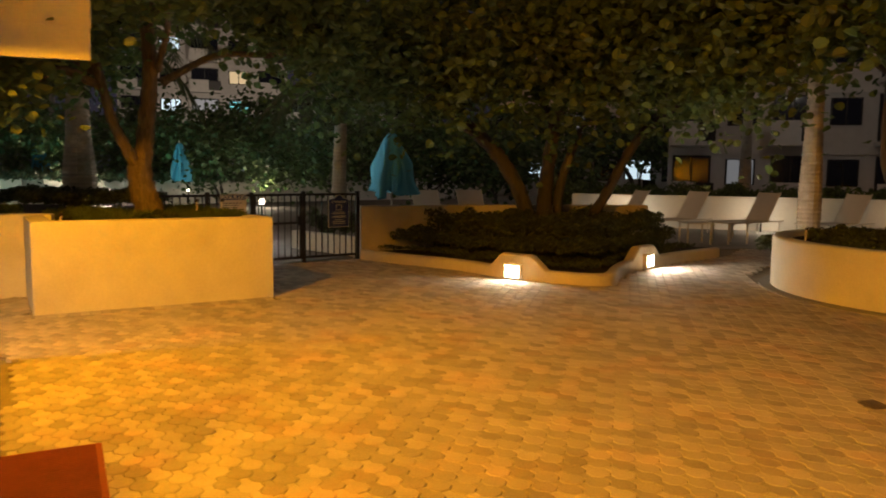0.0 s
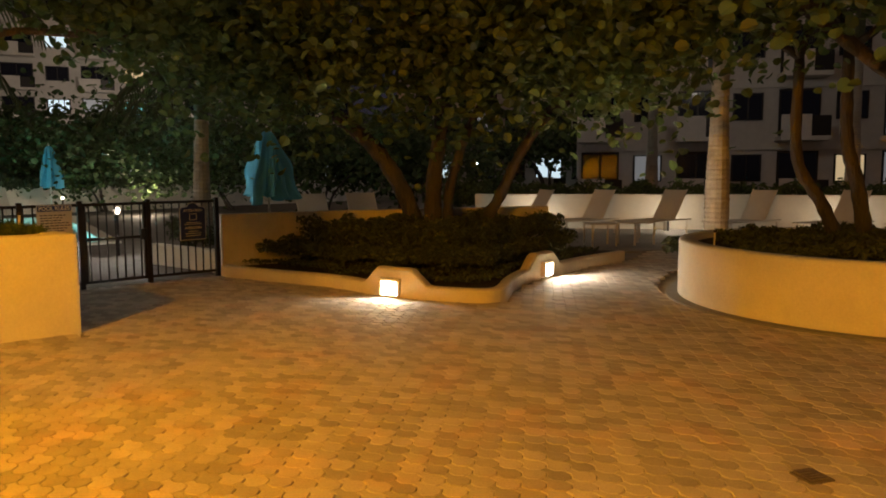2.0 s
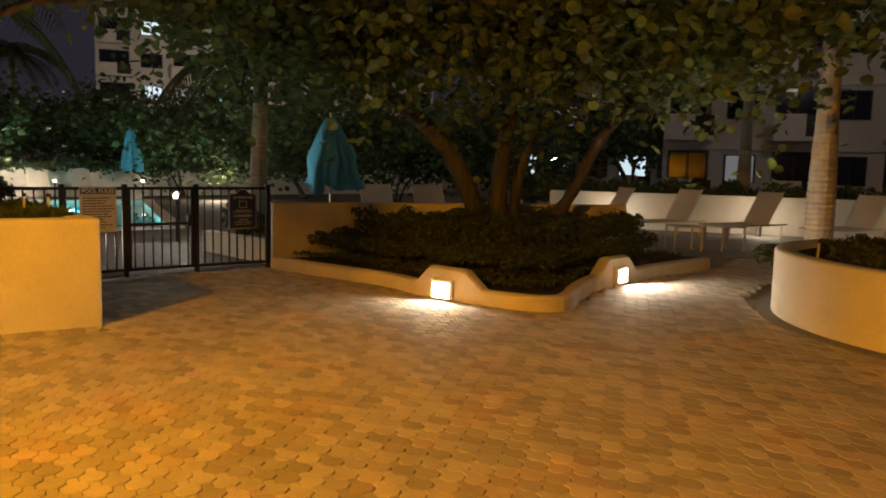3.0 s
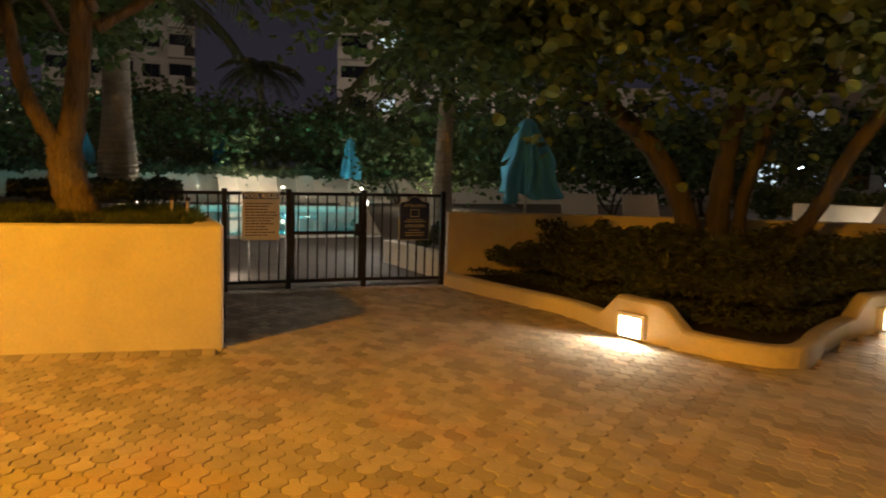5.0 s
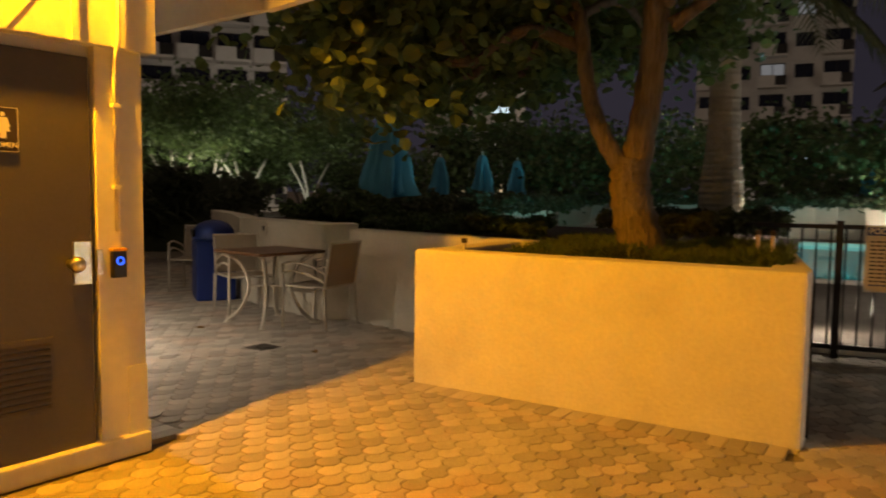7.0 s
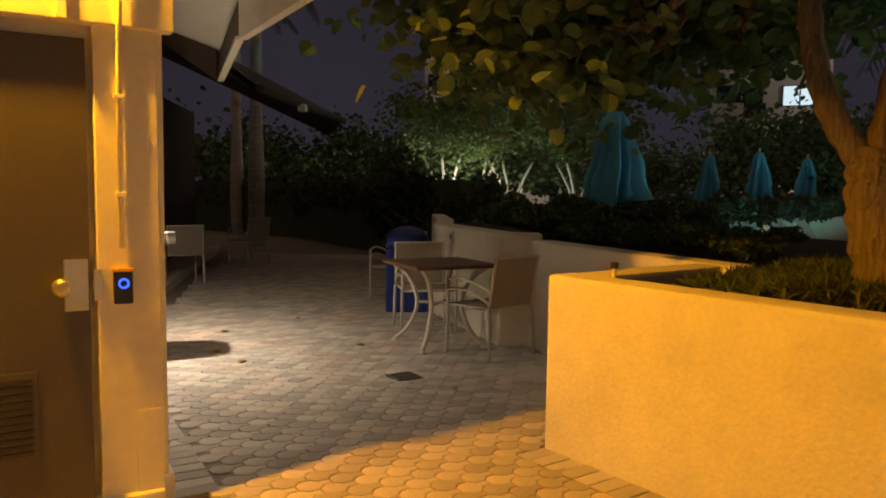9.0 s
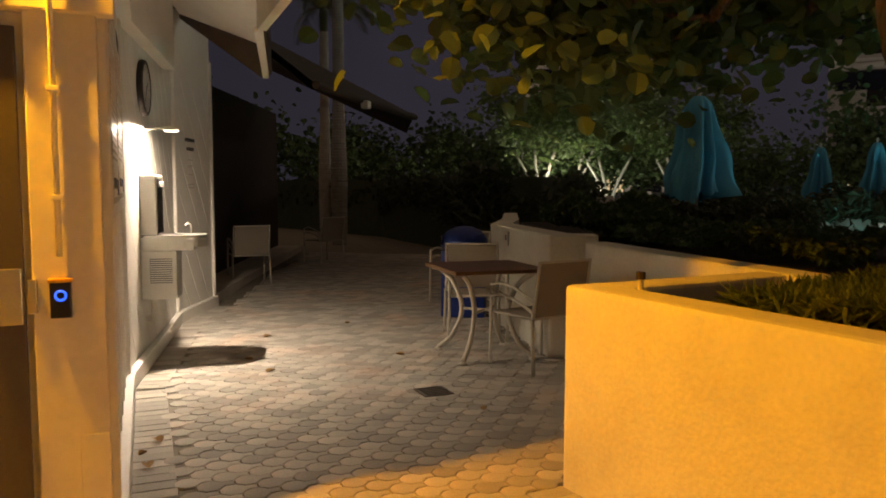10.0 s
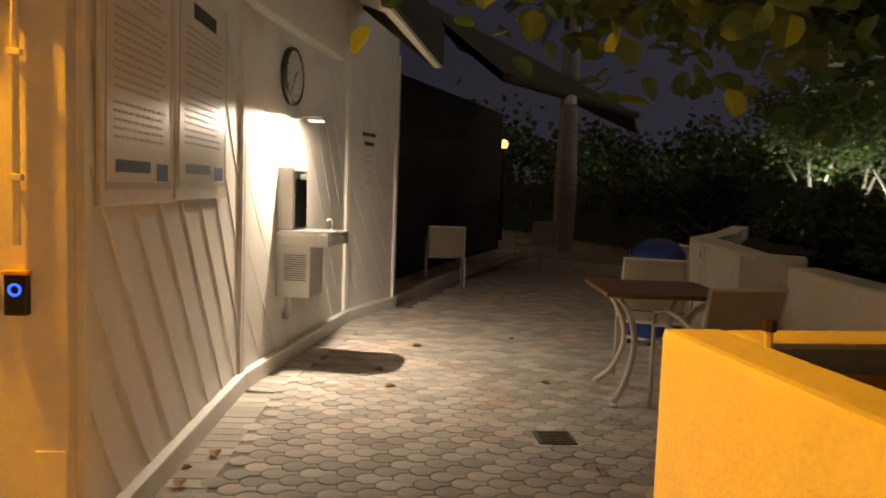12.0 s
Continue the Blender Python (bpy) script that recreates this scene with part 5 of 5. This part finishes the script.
wall("wall_planter_far", strip([(-28.0, 3.0), (-29.5, 7.5)], 0.3, 1), -0.03, 1.05, STUCCO, "white planter wall in front of the lit grove")


# ---- loungers, side tables, umbrellas ----
def lounger():
    t = thing("sun_lounger", pose(0, 0, 0), "pale mesh sun lounger with raised back on the pool deck", "sun lounger", "sun loungers")
    part("bed_sling", boxes((-0.30, -1.3, 0.33, 0.30, 0.0, 0.345), bevel=0.004), SLING_WHITE, t)
    part("backrest", boxes((-0.30, 0.0, -0.007, 0.30, 0.78, 0.008), bevel=0.004), SLING_WHITE, t).matrix_basis = pose(0, 0, 0.34, 58, 0, 0)
    for s in (-1, 1):
        part("side_rail", tube(bmesh.new(), [(s * 0.32, -1.32, 0.335), (s * 0.32, 0.55, 0.335)], 0.018, 8), METAL_CREAM, t)
        part("back_rail", tube(bmesh.new(), [(s * 0.31, 0.0, 0.34), (s * 0.31, 0.42, 1.02)], 0.014, 8), METAL_CREAM, t)
        for y in (-1.15, 0.4):
            part("leg", tube(bmesh.new(), [(s * 0.32, y, 0.33), (s * 0.32, y, 0.0)], 0.016, 8), METAL_CREAM, t)
    return t


lg = lounger()
spots = []
for k, x in enumerate((2.6, 4.0, 5.6, 7.5, 9.3, 11.0)):
    y = 20.75 - 0.12 * (x - 2.6) - (0.14 * max(0, x - 7.0))
    spots.append(pose(x, y - 0.15, 0, 0, 0, -62 + (k * 37) % 13))
for k in range(9):
    px, py = pool_xy(-2.6 + k * 1.35, 13.55)
    spots.append(pose(px, py, -0.012, 0, 0, 52.3 + (k * 23) % 7 - 3))
for k in range(4):
    px, py = pool_xy(-3.4, 3.0 + k * 1.5)
    spots.append(pose(px, py, -0.012, 0, 0, 52.3 + 90 + (k * 17) % 7 - 3))
for x, y, rz in ((-1.9, 17.6, 30), (-1.0, 18.3, 28)):
    spots.append(pose(x, y, -0.004, 0, 0, rz))
lg.matrix_basis = spots[0]
for m in spots[1:]:
    copy_thing(lg, m)


def side_table(x, y, rz):
    t = thing("side_table", pose(x, y, 0, 0, 0, rz), "low cream metal side table on the deck", "side table", "side tables")
    part("top", boxes((-0.26, -0.26, 0.42, 0.26, 0.26, 0.445), bevel=0.006), METAL_CREAM, t)
    for sx in (-1, 1):
        for sy in (-1, 1):
            part("leg", boxes((sx * 0.24 - 0.016, sy * 0.24 - 0.016, 0, sx * 0.24 + 0.016, sy * 0.24 + 0.016, 0.42)), METAL_CREAM, t)


side_table(3.75, 17.4, 12)
side_table(4.5, 17.7, 30)


def umbrella(at, low, top, radius, seed, label):
    """A closed parasol: pleated canopy hanging in uneven folds round its pole."""
    rng = random.Random(seed)
    t = thing("umbrella", pose(*at), label, "umbrella", "closed umbrellas")
    bm = bmesh.new()
    n, rows = 64, 16
    ph = [rng.uniform(0, 6.28) for _ in range(4)]
    hem = [rng.uniform(-0.10, 0.08) for _ in range(8)]
    rings = []
    for i in range(rows + 1):
        f = i / rows
        ring = []
        for k in range(n):
            a = 2 * math.pi * k / n
            fold = 0.68 + 0.30 * math.cos(8 * a + ph[0] + 1.3 * f) + 0.16 * math.sin(13 * a + ph[1] + 3 * f) + 0.20 * math.sin(3 * a + ph[2] + 2 * f)
            env = 0.07 + (radius - 0.07) * (f ** 0.62) * (1 + 0.09 * math.sin(11 * f + ph[3] + 1.5 * math.sin(a)))
            r = max(0.03, env * (1 - (1 - fold) * 0.95 * min(1, f * 3)))
            z = top + (low - top) * f + (hem[int(k / n * 8)] + 0.03 * math.cos(8 * a + ph[0])) * f ** 3
            ring.append(bm.verts.new((r * math.cos(a), r * math.sin(a), z)))
        rings.append(ring)
    for p, q in zip(rings, rings[1:]):
        for k in range(n):
            bm.faces.new((p[k], p[(k + 1) % n], q[(k + 1) % n], q[k]))
    bm.faces.new(rings[0])
    part("canopy", bm, TEAL, t, smooth=True)
    part("pole", tube(bmesh.new(), [(0, 0, 0.05), (0, 0, top + 0.06)], 0.022, 10), METAL_CREAM, t)
    part("finial", lathe(((0.012, top), (0.03, top + 0.05), (0.03, top + 0.08), (0.008, top + 0.11)), 12), METAL_CREAM, t)
    part("base", boxes((-0.24, -0.24, 0, 0.24, 0.24, 0.12), bevel=0.02), STUCCO, t)
    return t


umbrella((-2.47, 16.3, -0.012), 0.98, 2.20, 0.47, 1, "closed turquoise canvas umbrella on the pool deck")
umbrella((-10.1, 8.66, 0.80), 0.42, 1.62, 0.45, 2, "closed turquoise canvas umbrella in the raised bed")
for k, (x, y) in enumerate((pool_xy(-5.0, 8.5), pool_xy(-5.0, 12.0), pool_xy(1.0, 15.6), pool_xy(5.5, 15.6), pool_xy(9.5, 12.6), (-20.7, 12.5))):
    umbrella((x, y, -0.012), 1.0, 2.35, 0.36, 10 + k, "closed turquoise canvas umbrella beyond the pool")


# ---- small lamps of the court ----
uplight = thing("garden_uplight", pose(-6.15, 12.05, 0.80), "small glowing uplight in the bed at the palm's foot", "garden light")
part("stake", tube(bmesh.new(), [(0, 0, -0.02), (0, 0, 0.09)], 0.014, 8), METAL_DARK, uplight)
part("can", lathe(((0.03, 0.08), (0.042, 0.09), (0.045, 0.14)), 14), METAL_DARK, uplight)
part("lens", lathe(((0.036, 0.141), (0.038, 0.146), (0.03, 0.152)), 14), BULB_SMALL, uplight, "glowing white lens")


def bollard(x, y, z, label="small glowing deck light on a short post"):
    t = thing("deck_light", pose(x, y, 0), label, "deck light", "deck lights")
    part("post", tube(bmesh.new(), [(0, 0, -0.03), (0, 0, z - 0.05)], 0.025, 8), METAL_DARK, t)
    part("cap", lathe(((0.06, z + 0.035), (0.07, z + 0.045), (0.02, z + 0.06)), 14), METAL_DARK, t)
    part("lens", lathe(((0.045, z - 0.05), (0.05, z - 0.02), (0.05, z + 0.03)), 14), BULB_SMALL, t, "glowing white lens")


for x, y, z in ((-4.93, 15.42, 0.78), (2.7, 21.55, 0.3), (5.9, 21.1, 0.3), (9.6, 20.3, 0.3), (-14.55, 26.5, 0.3), pool_point(-2, 14.2, 0.55), pool_point(2.2, 14.2, 0.55), pool_point(4.5, 14.2, 0.55), pool_point(7.5, 14.2, 0.55), pool_point(10.5, 14.2, 0.55), pool_point(-3.9, 7.0, 0.5), (-9.7, 9.5, 1.05)):
    bollard(x, y, z)
far = thing("street_lamp", pose(-19.5, -1.6, 0), "amber lamp glowing beyond the alley", "street lamp")
part("pole", tube(bmesh.new(), [(0, 0, -0.03), (0, 0, 2.5)], 0.05, 8), METAL_DARK, far)
part("globe", lathe(((0.03, 2.44), (0.09, 2.48), (0.12, 2.56), (0.09, 2.64), (0.03, 2.68)), 16), BULB_AMBER, far, "glowing amber globe", True)
fl = thing("flood_light", pose(1.0, 34.3, 0), "cool white floodlight among far trees", "floodlight")
part("pole", tube(bmesh.new(), [(0, 0, -0.03), (0, 0, 1.5)], 0.05, 8), METAL_DARK, fl)
part("lens", lathe(((0.04, 1.45), (0.17, 1.5), (0.17, 1.75), (0.04, 1.8)), 14), glow("cool flood lens", (0.7, 0.85, 1.0), 14), fl, "glowing cool white lens")
sec = thing("security_lamp", pose(-10.0, 4.50, 2.36), "small white security lamp under the dark roof edge", "wall lamp")
part("housing", boxes((-0.07, -0.05, 0, 0.07, 0.05, 0.1), bevel=0.01), PAINT, sec)


# ---- far trees ----
def far_tree(x, y, h, w, seed, leaf=0.45, count=900, lit=False):
    rng = np.random.default_rng(seed)
    t = thing("tree", pose(x, y, -0.03), "tree lit from below, that light also put into its bark colour" if lit else "dark tree beyond the pool court", "tree", "far trees")
    bm = bmesh.new()
    tips = []
    for k in range(3):
        a = rng.uniform(0, 6.28)
        top = Vector((math.cos(a) * w * 0.25, math.sin(a) * w * 0.25, h * 0.5))
        pts = curve_points([(0.1 * k, 0, 0), (top.x * 0.3 + rng.uniform(-0.2, 0.2), top.y * 0.3, h * 0.25), top], 5)
        tube(bm, pts, [0.05 * h / 3 * (1 - 0.5 * i / len(pts)) for i in range(len(pts))], 7)
        for j in range(6):
            tips.append(top + Vector((rng.normal() * w * 0.28, rng.normal() * w * 0.28, rng.uniform(0.06 if lit else -0.08, 0.45) * h)))
    # lit trees: uplight is also put into paler bark and brighter leaves
    part("trunk", bm, LIT_BARK if lit else DARK_BARK, t, smooth=True)
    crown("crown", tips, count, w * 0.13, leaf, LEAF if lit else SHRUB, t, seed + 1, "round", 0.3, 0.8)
    return t


trng = random.Random(77)
for k in range(30):
    a = radians(62 + k * 5.2)
    d = 38 + trng.uniform(-4, 9)
    far_tree(d * math.cos(a), 8 + d * math.sin(a) * 0.95, trng.uniform(3.4, 5.0), trng.uniform(4.5, 6.5), 200 + k, 0.27, 2300)
for k, (x, y, h, w) in enumerate(((-13.0, 30.0, 3.0, 5.0), (-8.5, 31.0, 2.9, 4.6), (-18.5, 27.5, 3.2, 5.0), (-4.0, 27.5, 3.0, 4.2), (-1.6, 29.0, 3.0, 4.0), (-23.0, 21.0, 3.4, 5.0), (-24.5, 16.0, 3.6, 4.6))):
    far_tree(x, y, h, w, 300 + k, 0.19, 3200)
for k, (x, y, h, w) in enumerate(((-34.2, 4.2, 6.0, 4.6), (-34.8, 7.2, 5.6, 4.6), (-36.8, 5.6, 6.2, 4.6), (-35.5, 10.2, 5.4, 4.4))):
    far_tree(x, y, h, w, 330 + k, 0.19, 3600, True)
palm((-27.3, 38.8, -0.03), 5.9, 0.22, "tall dark date palm with a full crown beyond the pool", 71, 34, 2.9)
for x, y, h, sd in ((11.5, 24.0, 5.0, 72), (6.5, 26.0, 4.4, 73), (-22.0, -1.0, 6.0, 74), (-17.5, 1.2, 6.0, 75)):
    palm((x, y, -0.03), h, 0.17, "tall dark palm beyond the court", sd, 12, 2.2)


# ---- apartment buildings ----
def apartment(at, yaw, width, storeys, storey, bays, lit, label, balcony_every=2, depth=9.0):
    """A block of flats: storeys of windows and balconies on its front, which faces its own -y."""
    t = thing("apartment_building", pose(*at, 0, 0, yaw), label, "building", "apartment buildings")
    h = storeys * storey
    part("wall", boxes((-width / 2, 0, -0.05, width / 2, depth, h)), FACADE, t)
    part("roof", boxes((-width / 2 - 0.3, -0.3, h, width / 2 + 0.3, depth, h + 0.5)), FACADE, t)
    bw = width / bays
    for s in range(storeys):
        z = s * storey
        part("slab_band", boxes((-width / 2, -0.12, z + storey - 0.35, width / 2, -0.003, z + storey - 0.05)), FACADE, t)
        for b in range(bays):
            x = -width / 2 + bw * (b + 0.5)
            kind = lit.get((s, b))
            if (b + s // 99) % balcony_every == 0:
                bal = part("balcony", boxes((x - bw * 0.46, -1.3, z + 0.02, x + bw * 0.46, -0.003, z + 0.20)), FACADE, t)
                part("parapet", boxes((x - bw * 0.46, -1.3, z + 0.2, x + bw * 0.1, -1.18, z + 1.1)), FACADE, bal)
                part("railing", boxes((x + bw * 0.1, -1.28, z + 0.2, x + bw * 0.46, -1.24, z + 1.05)), METAL_DARK, bal)
                wn = part("window", boxes((x - bw * 0.40, -0.05, z + 0.22, x + bw * 0.40, -0.003, z + 2.3)), METAL_DARK, t)
                x0, x1, z0, z1 = x - bw * 0.38, x + bw * 0.38, z + 0.3, z + 2.2
            else:
                wn = part("window", boxes((x - bw * 0.30, -0.05, z + 0.95, x + bw * 0.30, -0.003, z + 2.15)), METAL_DARK, t)
                x0, x1, z0, z1 = x - bw * 0.28, x + bw * 0.28, z + 1.0, z + 2.1
            n = 4 if kind == "row" else 2
            for k in range(n):
                m = {"row": LIT_WHITE, "cool": LIT_WHITE, "warm": LIT_WARM, "teal": LIT_TEAL, "dim": LIT_DIM}.get(kind, SHADE_GLASS)
                part("pane", boxes((x0 + (x1 - x0) * k / n + 0.04, -0.075, z0, x0 + (x1 - x0) * (k + 1) / n - 0.04, -0.05, z1)), m, wn)
    return t


def facing(x, y, cx=0.5, cy=5.0):
    return math.degrees(math.atan2(cy - y, cx - x)) + 90


apartment((-32.5, 66.5, 0), facing(-32.5, 66.5), 15.0, 7, 2.75, 5, {(2, 1): "row", (2, 2): "dim", (3, 3): "warm", (2, 3): "teal", (4, 1): "cool", (1, 0): "dim", (0, 3): "dim"}, "tall pale apartment building with balconies and a few lit windows")
apartment((-18.5, 70.0, 0), facing(-18.5, 70.0), 15.0, 3, 2.75, 5, {(1, 0): "row", (1, 1): "cool", (1, 2): "dim", (1, 4): "cool", (0, 2): "dim", (0, 4): "cool"}, "lower wing of the pale apartment building")
apartment((14.0, 37.0, 0), -8, 17.0, 3, 2.7, 8, {(0, 1): "dim", (0, 5): "warm", (1, 6): "dim", (0, 6): "dim"}, "pale three-storey apartment building behind the loungers")
apartment((2.0, 48.0, 0), 0, 12.0, 3, 2.7, 6, {(0, 1): "cool", (0, 4): "cool", (1, 2): "dim"}, "far low apartment building among trees")
apartment((-60.0, 5.5, 0), facing(-60, 5.5, -1, 7), 11.0, 9, 2.75, 4, {(6, 3): "dim", (1, 1): "warm", (0, 2): "warm"}, "white apartment tower with wide balconies", 1)
apartment((-46.0, 22.0, 0), facing(-46, 22, -1, 7), 6.5, 4, 2.75, 2, {(2, 1): "cool", (0, 0): "warm", (0, 1): "warm"}, "pale apartment building with one lit window")
apartment((-57.0, 54.0, 0), facing(-57, 54), 13.0, 10, 2.75, 5, {(4, 2): "dim", (6, 3): "dim", (2, 1): "warm", (1, 3): "cool"}, "dark apartment tower beyond the trees")

# ---- paving ----
GAP = 0.003
ROW, ACROSS = Vector((-0.66, 0.7513)), Vector((0.7513, 0.66))
CELL = 0.118
H0, S0 = CELL / 2, CELL * (math.sqrt(2) - 1) / 2
KEY = [(H0 + 2 * S0, -S0), (H0 + 2 * S0, S0), (H0, S0), (S0, H0), (-S0, H0), (-H0, S0), (-H0, -S0), (-S0, -H0), (S0, -H0), (H0, -S0)]


def inset(poly, d):
    n, out = len(poly), []
    for i in range(n):
        a, b, c = Vector(poly[i - 1]), Vector(poly[i]), Vector(poly[(i + 1) % n])
        n1, n2 = (b - a).normalized(), (c - b).normalized()
        n1, n2 = Vector((-n1.y, n1.x)), Vector((-n2.y, n2.x))
        k = (n1 + n2).normalized()
        out.append(b + k * (d / max(0.5, k.dot(n1))))
    return out


K_OUT, K_TOP = inset(KEY, GAP / 2), inset(KEY, GAP / 2 + 0.0035)
K_VERTS = np.array([(*p, 0.0) for p in K_TOP] + [(*p, -0.006) for p in K_OUT] + [(*p, -0.03) for p in K_OUT])
K_FACES = [list(range(10))] + [[i + 10 * r, 10 * r + 10 + i, 10 * r + 10 + (i + 1) % 10, (i + 1) % 10 + 10 * r] for r in (0, 1) for i in range(10)]


def inside(q, poly):
    poly = np.asarray(poly)
    r = np.zeros(len(q), bool)
    j = len(poly) - 1
    for i in range(len(poly)):
        (xi, yi), (xj, yj) = poly[i], poly[j]
        r ^= ((yi > q[:, 1]) != (yj > q[:, 1])) & (q[:, 0] < (xj - xi) * (q[:, 1] - yi) / (yj - yi + 1e-9) + xi)
        j = i
    return r


PLAZA = [(-4.4, 10.45), (-3.83, 11.05), (-2.2, 12.9), (-1.3, 12.38), (-0.38, 11.95), (0.3, 11.34), (0.86, 11.04), (1.42, 10.84), (1.80, 10.95), (1.98, 11.7), (2.2, 12.5), (2.55, 13.0), (3.1, 13.9), (3.95, 14.95), (4.6, 16.5), (7.2, 15.9), (5.2, 14.55), (4.2, 13.6), (3.7, 12.3), (3.75, 11.2), (4.1, 10.2), (4.9, 9.4), (6.2, 8.75), (7.5, 8.7),
         (7.5, -0.5), (2.0, -1.5), (-0.5, 1.5), (-0.7, 3.2), (-2.85, 6.1), (-3.10, 6.14), (-4.90, 4.86), (-7.15, 3.78), (-8.2, 3.54), (-11.8, 2.35), (-15, 1.5), (-15, 4.6), (-11.5, 6.05), (-9.3, 6.38), (-8.16, 6.45), (-6.41, 7.22), (-6.46, 7.48), (-4.5, 8.55), (-3.95, 7.55), (-3.74, 7.40), (-1.93, 8.99), (-2.06, 9.12)]
e1, e2 = (ROW + ACROSS).normalized() * CELL, (ROW - ACROSS).normalized() * CELL
ij = np.array([(i, j) for i in range(-175, 176) for j in range(-175, 176)])
centres = np.array([-2.0, 7.0]) + ij[:, :1] * np.array(e1) + ij[:, 1:] * np.array(e2)
keep = inside(centres, PLAZA)
centres = centres[keep]
dist = np.hypot(centres[:, 0] + 3.7, centres[:, 1] - 6.55)
order = np.argsort(dist)
near, rest = centres[order[:300]], centres[order[300:]]
prng = np.random.default_rng(9)
rot = np.array([[ROW.x, -ROW.y], [ROW.y, ROW.x]])
base = K_VERTS.copy()
base[:, :2] = K_VERTS[:, :2] @ rot.T

floor = setting("pavement", prism([(x, y) for x, y in PLAZA][::-1], -0.03, -0.008), GROUT, "sand bed and joints of the keyhole paver plaza")
pm = bpy.data.meshes.new("paver")
pm.from_pydata(base.tolist(), [], K_FACES)
pm.materials.append(PAVER)
for x, y in near:
    ob = new("paver", pm)
    ob.parent = floor
    ob.matrix_basis = pose(x, y, prng.uniform(-0.0015, 0.002), prng.uniform(-0.6, 0.6), prng.uniform(-0.6, 0.6), 0)
n = len(rest)
tilt = prng.normal(size=(n, 1, 2)) * 0.009
vv = np.repeat(base[None], n, 0)
vv[:, :, 2] += (vv[:, :, :2] * tilt).sum(2) + prng.uniform(-0.0015, 0.002, (n, 1))
vv[:, :, :2] += rest[:, None, :]
ff = [[v + k * 30 for v in f] for k in range(n) for f in K_FACES]
me = bpy.data.meshes.new("paving_field")
me.from_pydata(vv.reshape(-1, 3).tolist(), [], ff)
me.materials.append(PAVER)
ob = new("paving_field", me)
ob.parent = floor
tagged(ob, "tan and grey keyhole concrete pavers", kind="stuff")
# soldier course along the building
bm = boxes((-0.046, 0.0, -0.03, 0.046, 0.19, 0.0), bevel=0.004)
sm = finish(bm, "edge_brick", PAVER)
for a, b in ((P0, V1), (V1, V2), (V2, V3), (FRONT_B + BACK * 0.055, FRONT_A + BACK * 0.055)):
    d = (b - a).normalized()
    nn = Vector((d.y, -d.x))
    for k in range(int((b - a).length / 0.098)):
        p = a + d * (0.05 + k * 0.098) + nn * 0.055
        ob = new("edge_brick", sm)
        ob.parent = floor
        ob.matrix_basis = Matrix(((-d.x, nn.x, 0, p.x), (-d.y, nn.y, 0, p.y), (0, 0, 1, prng.uniform(-0.002, 0.001)), (0, 0, 0, 1)))
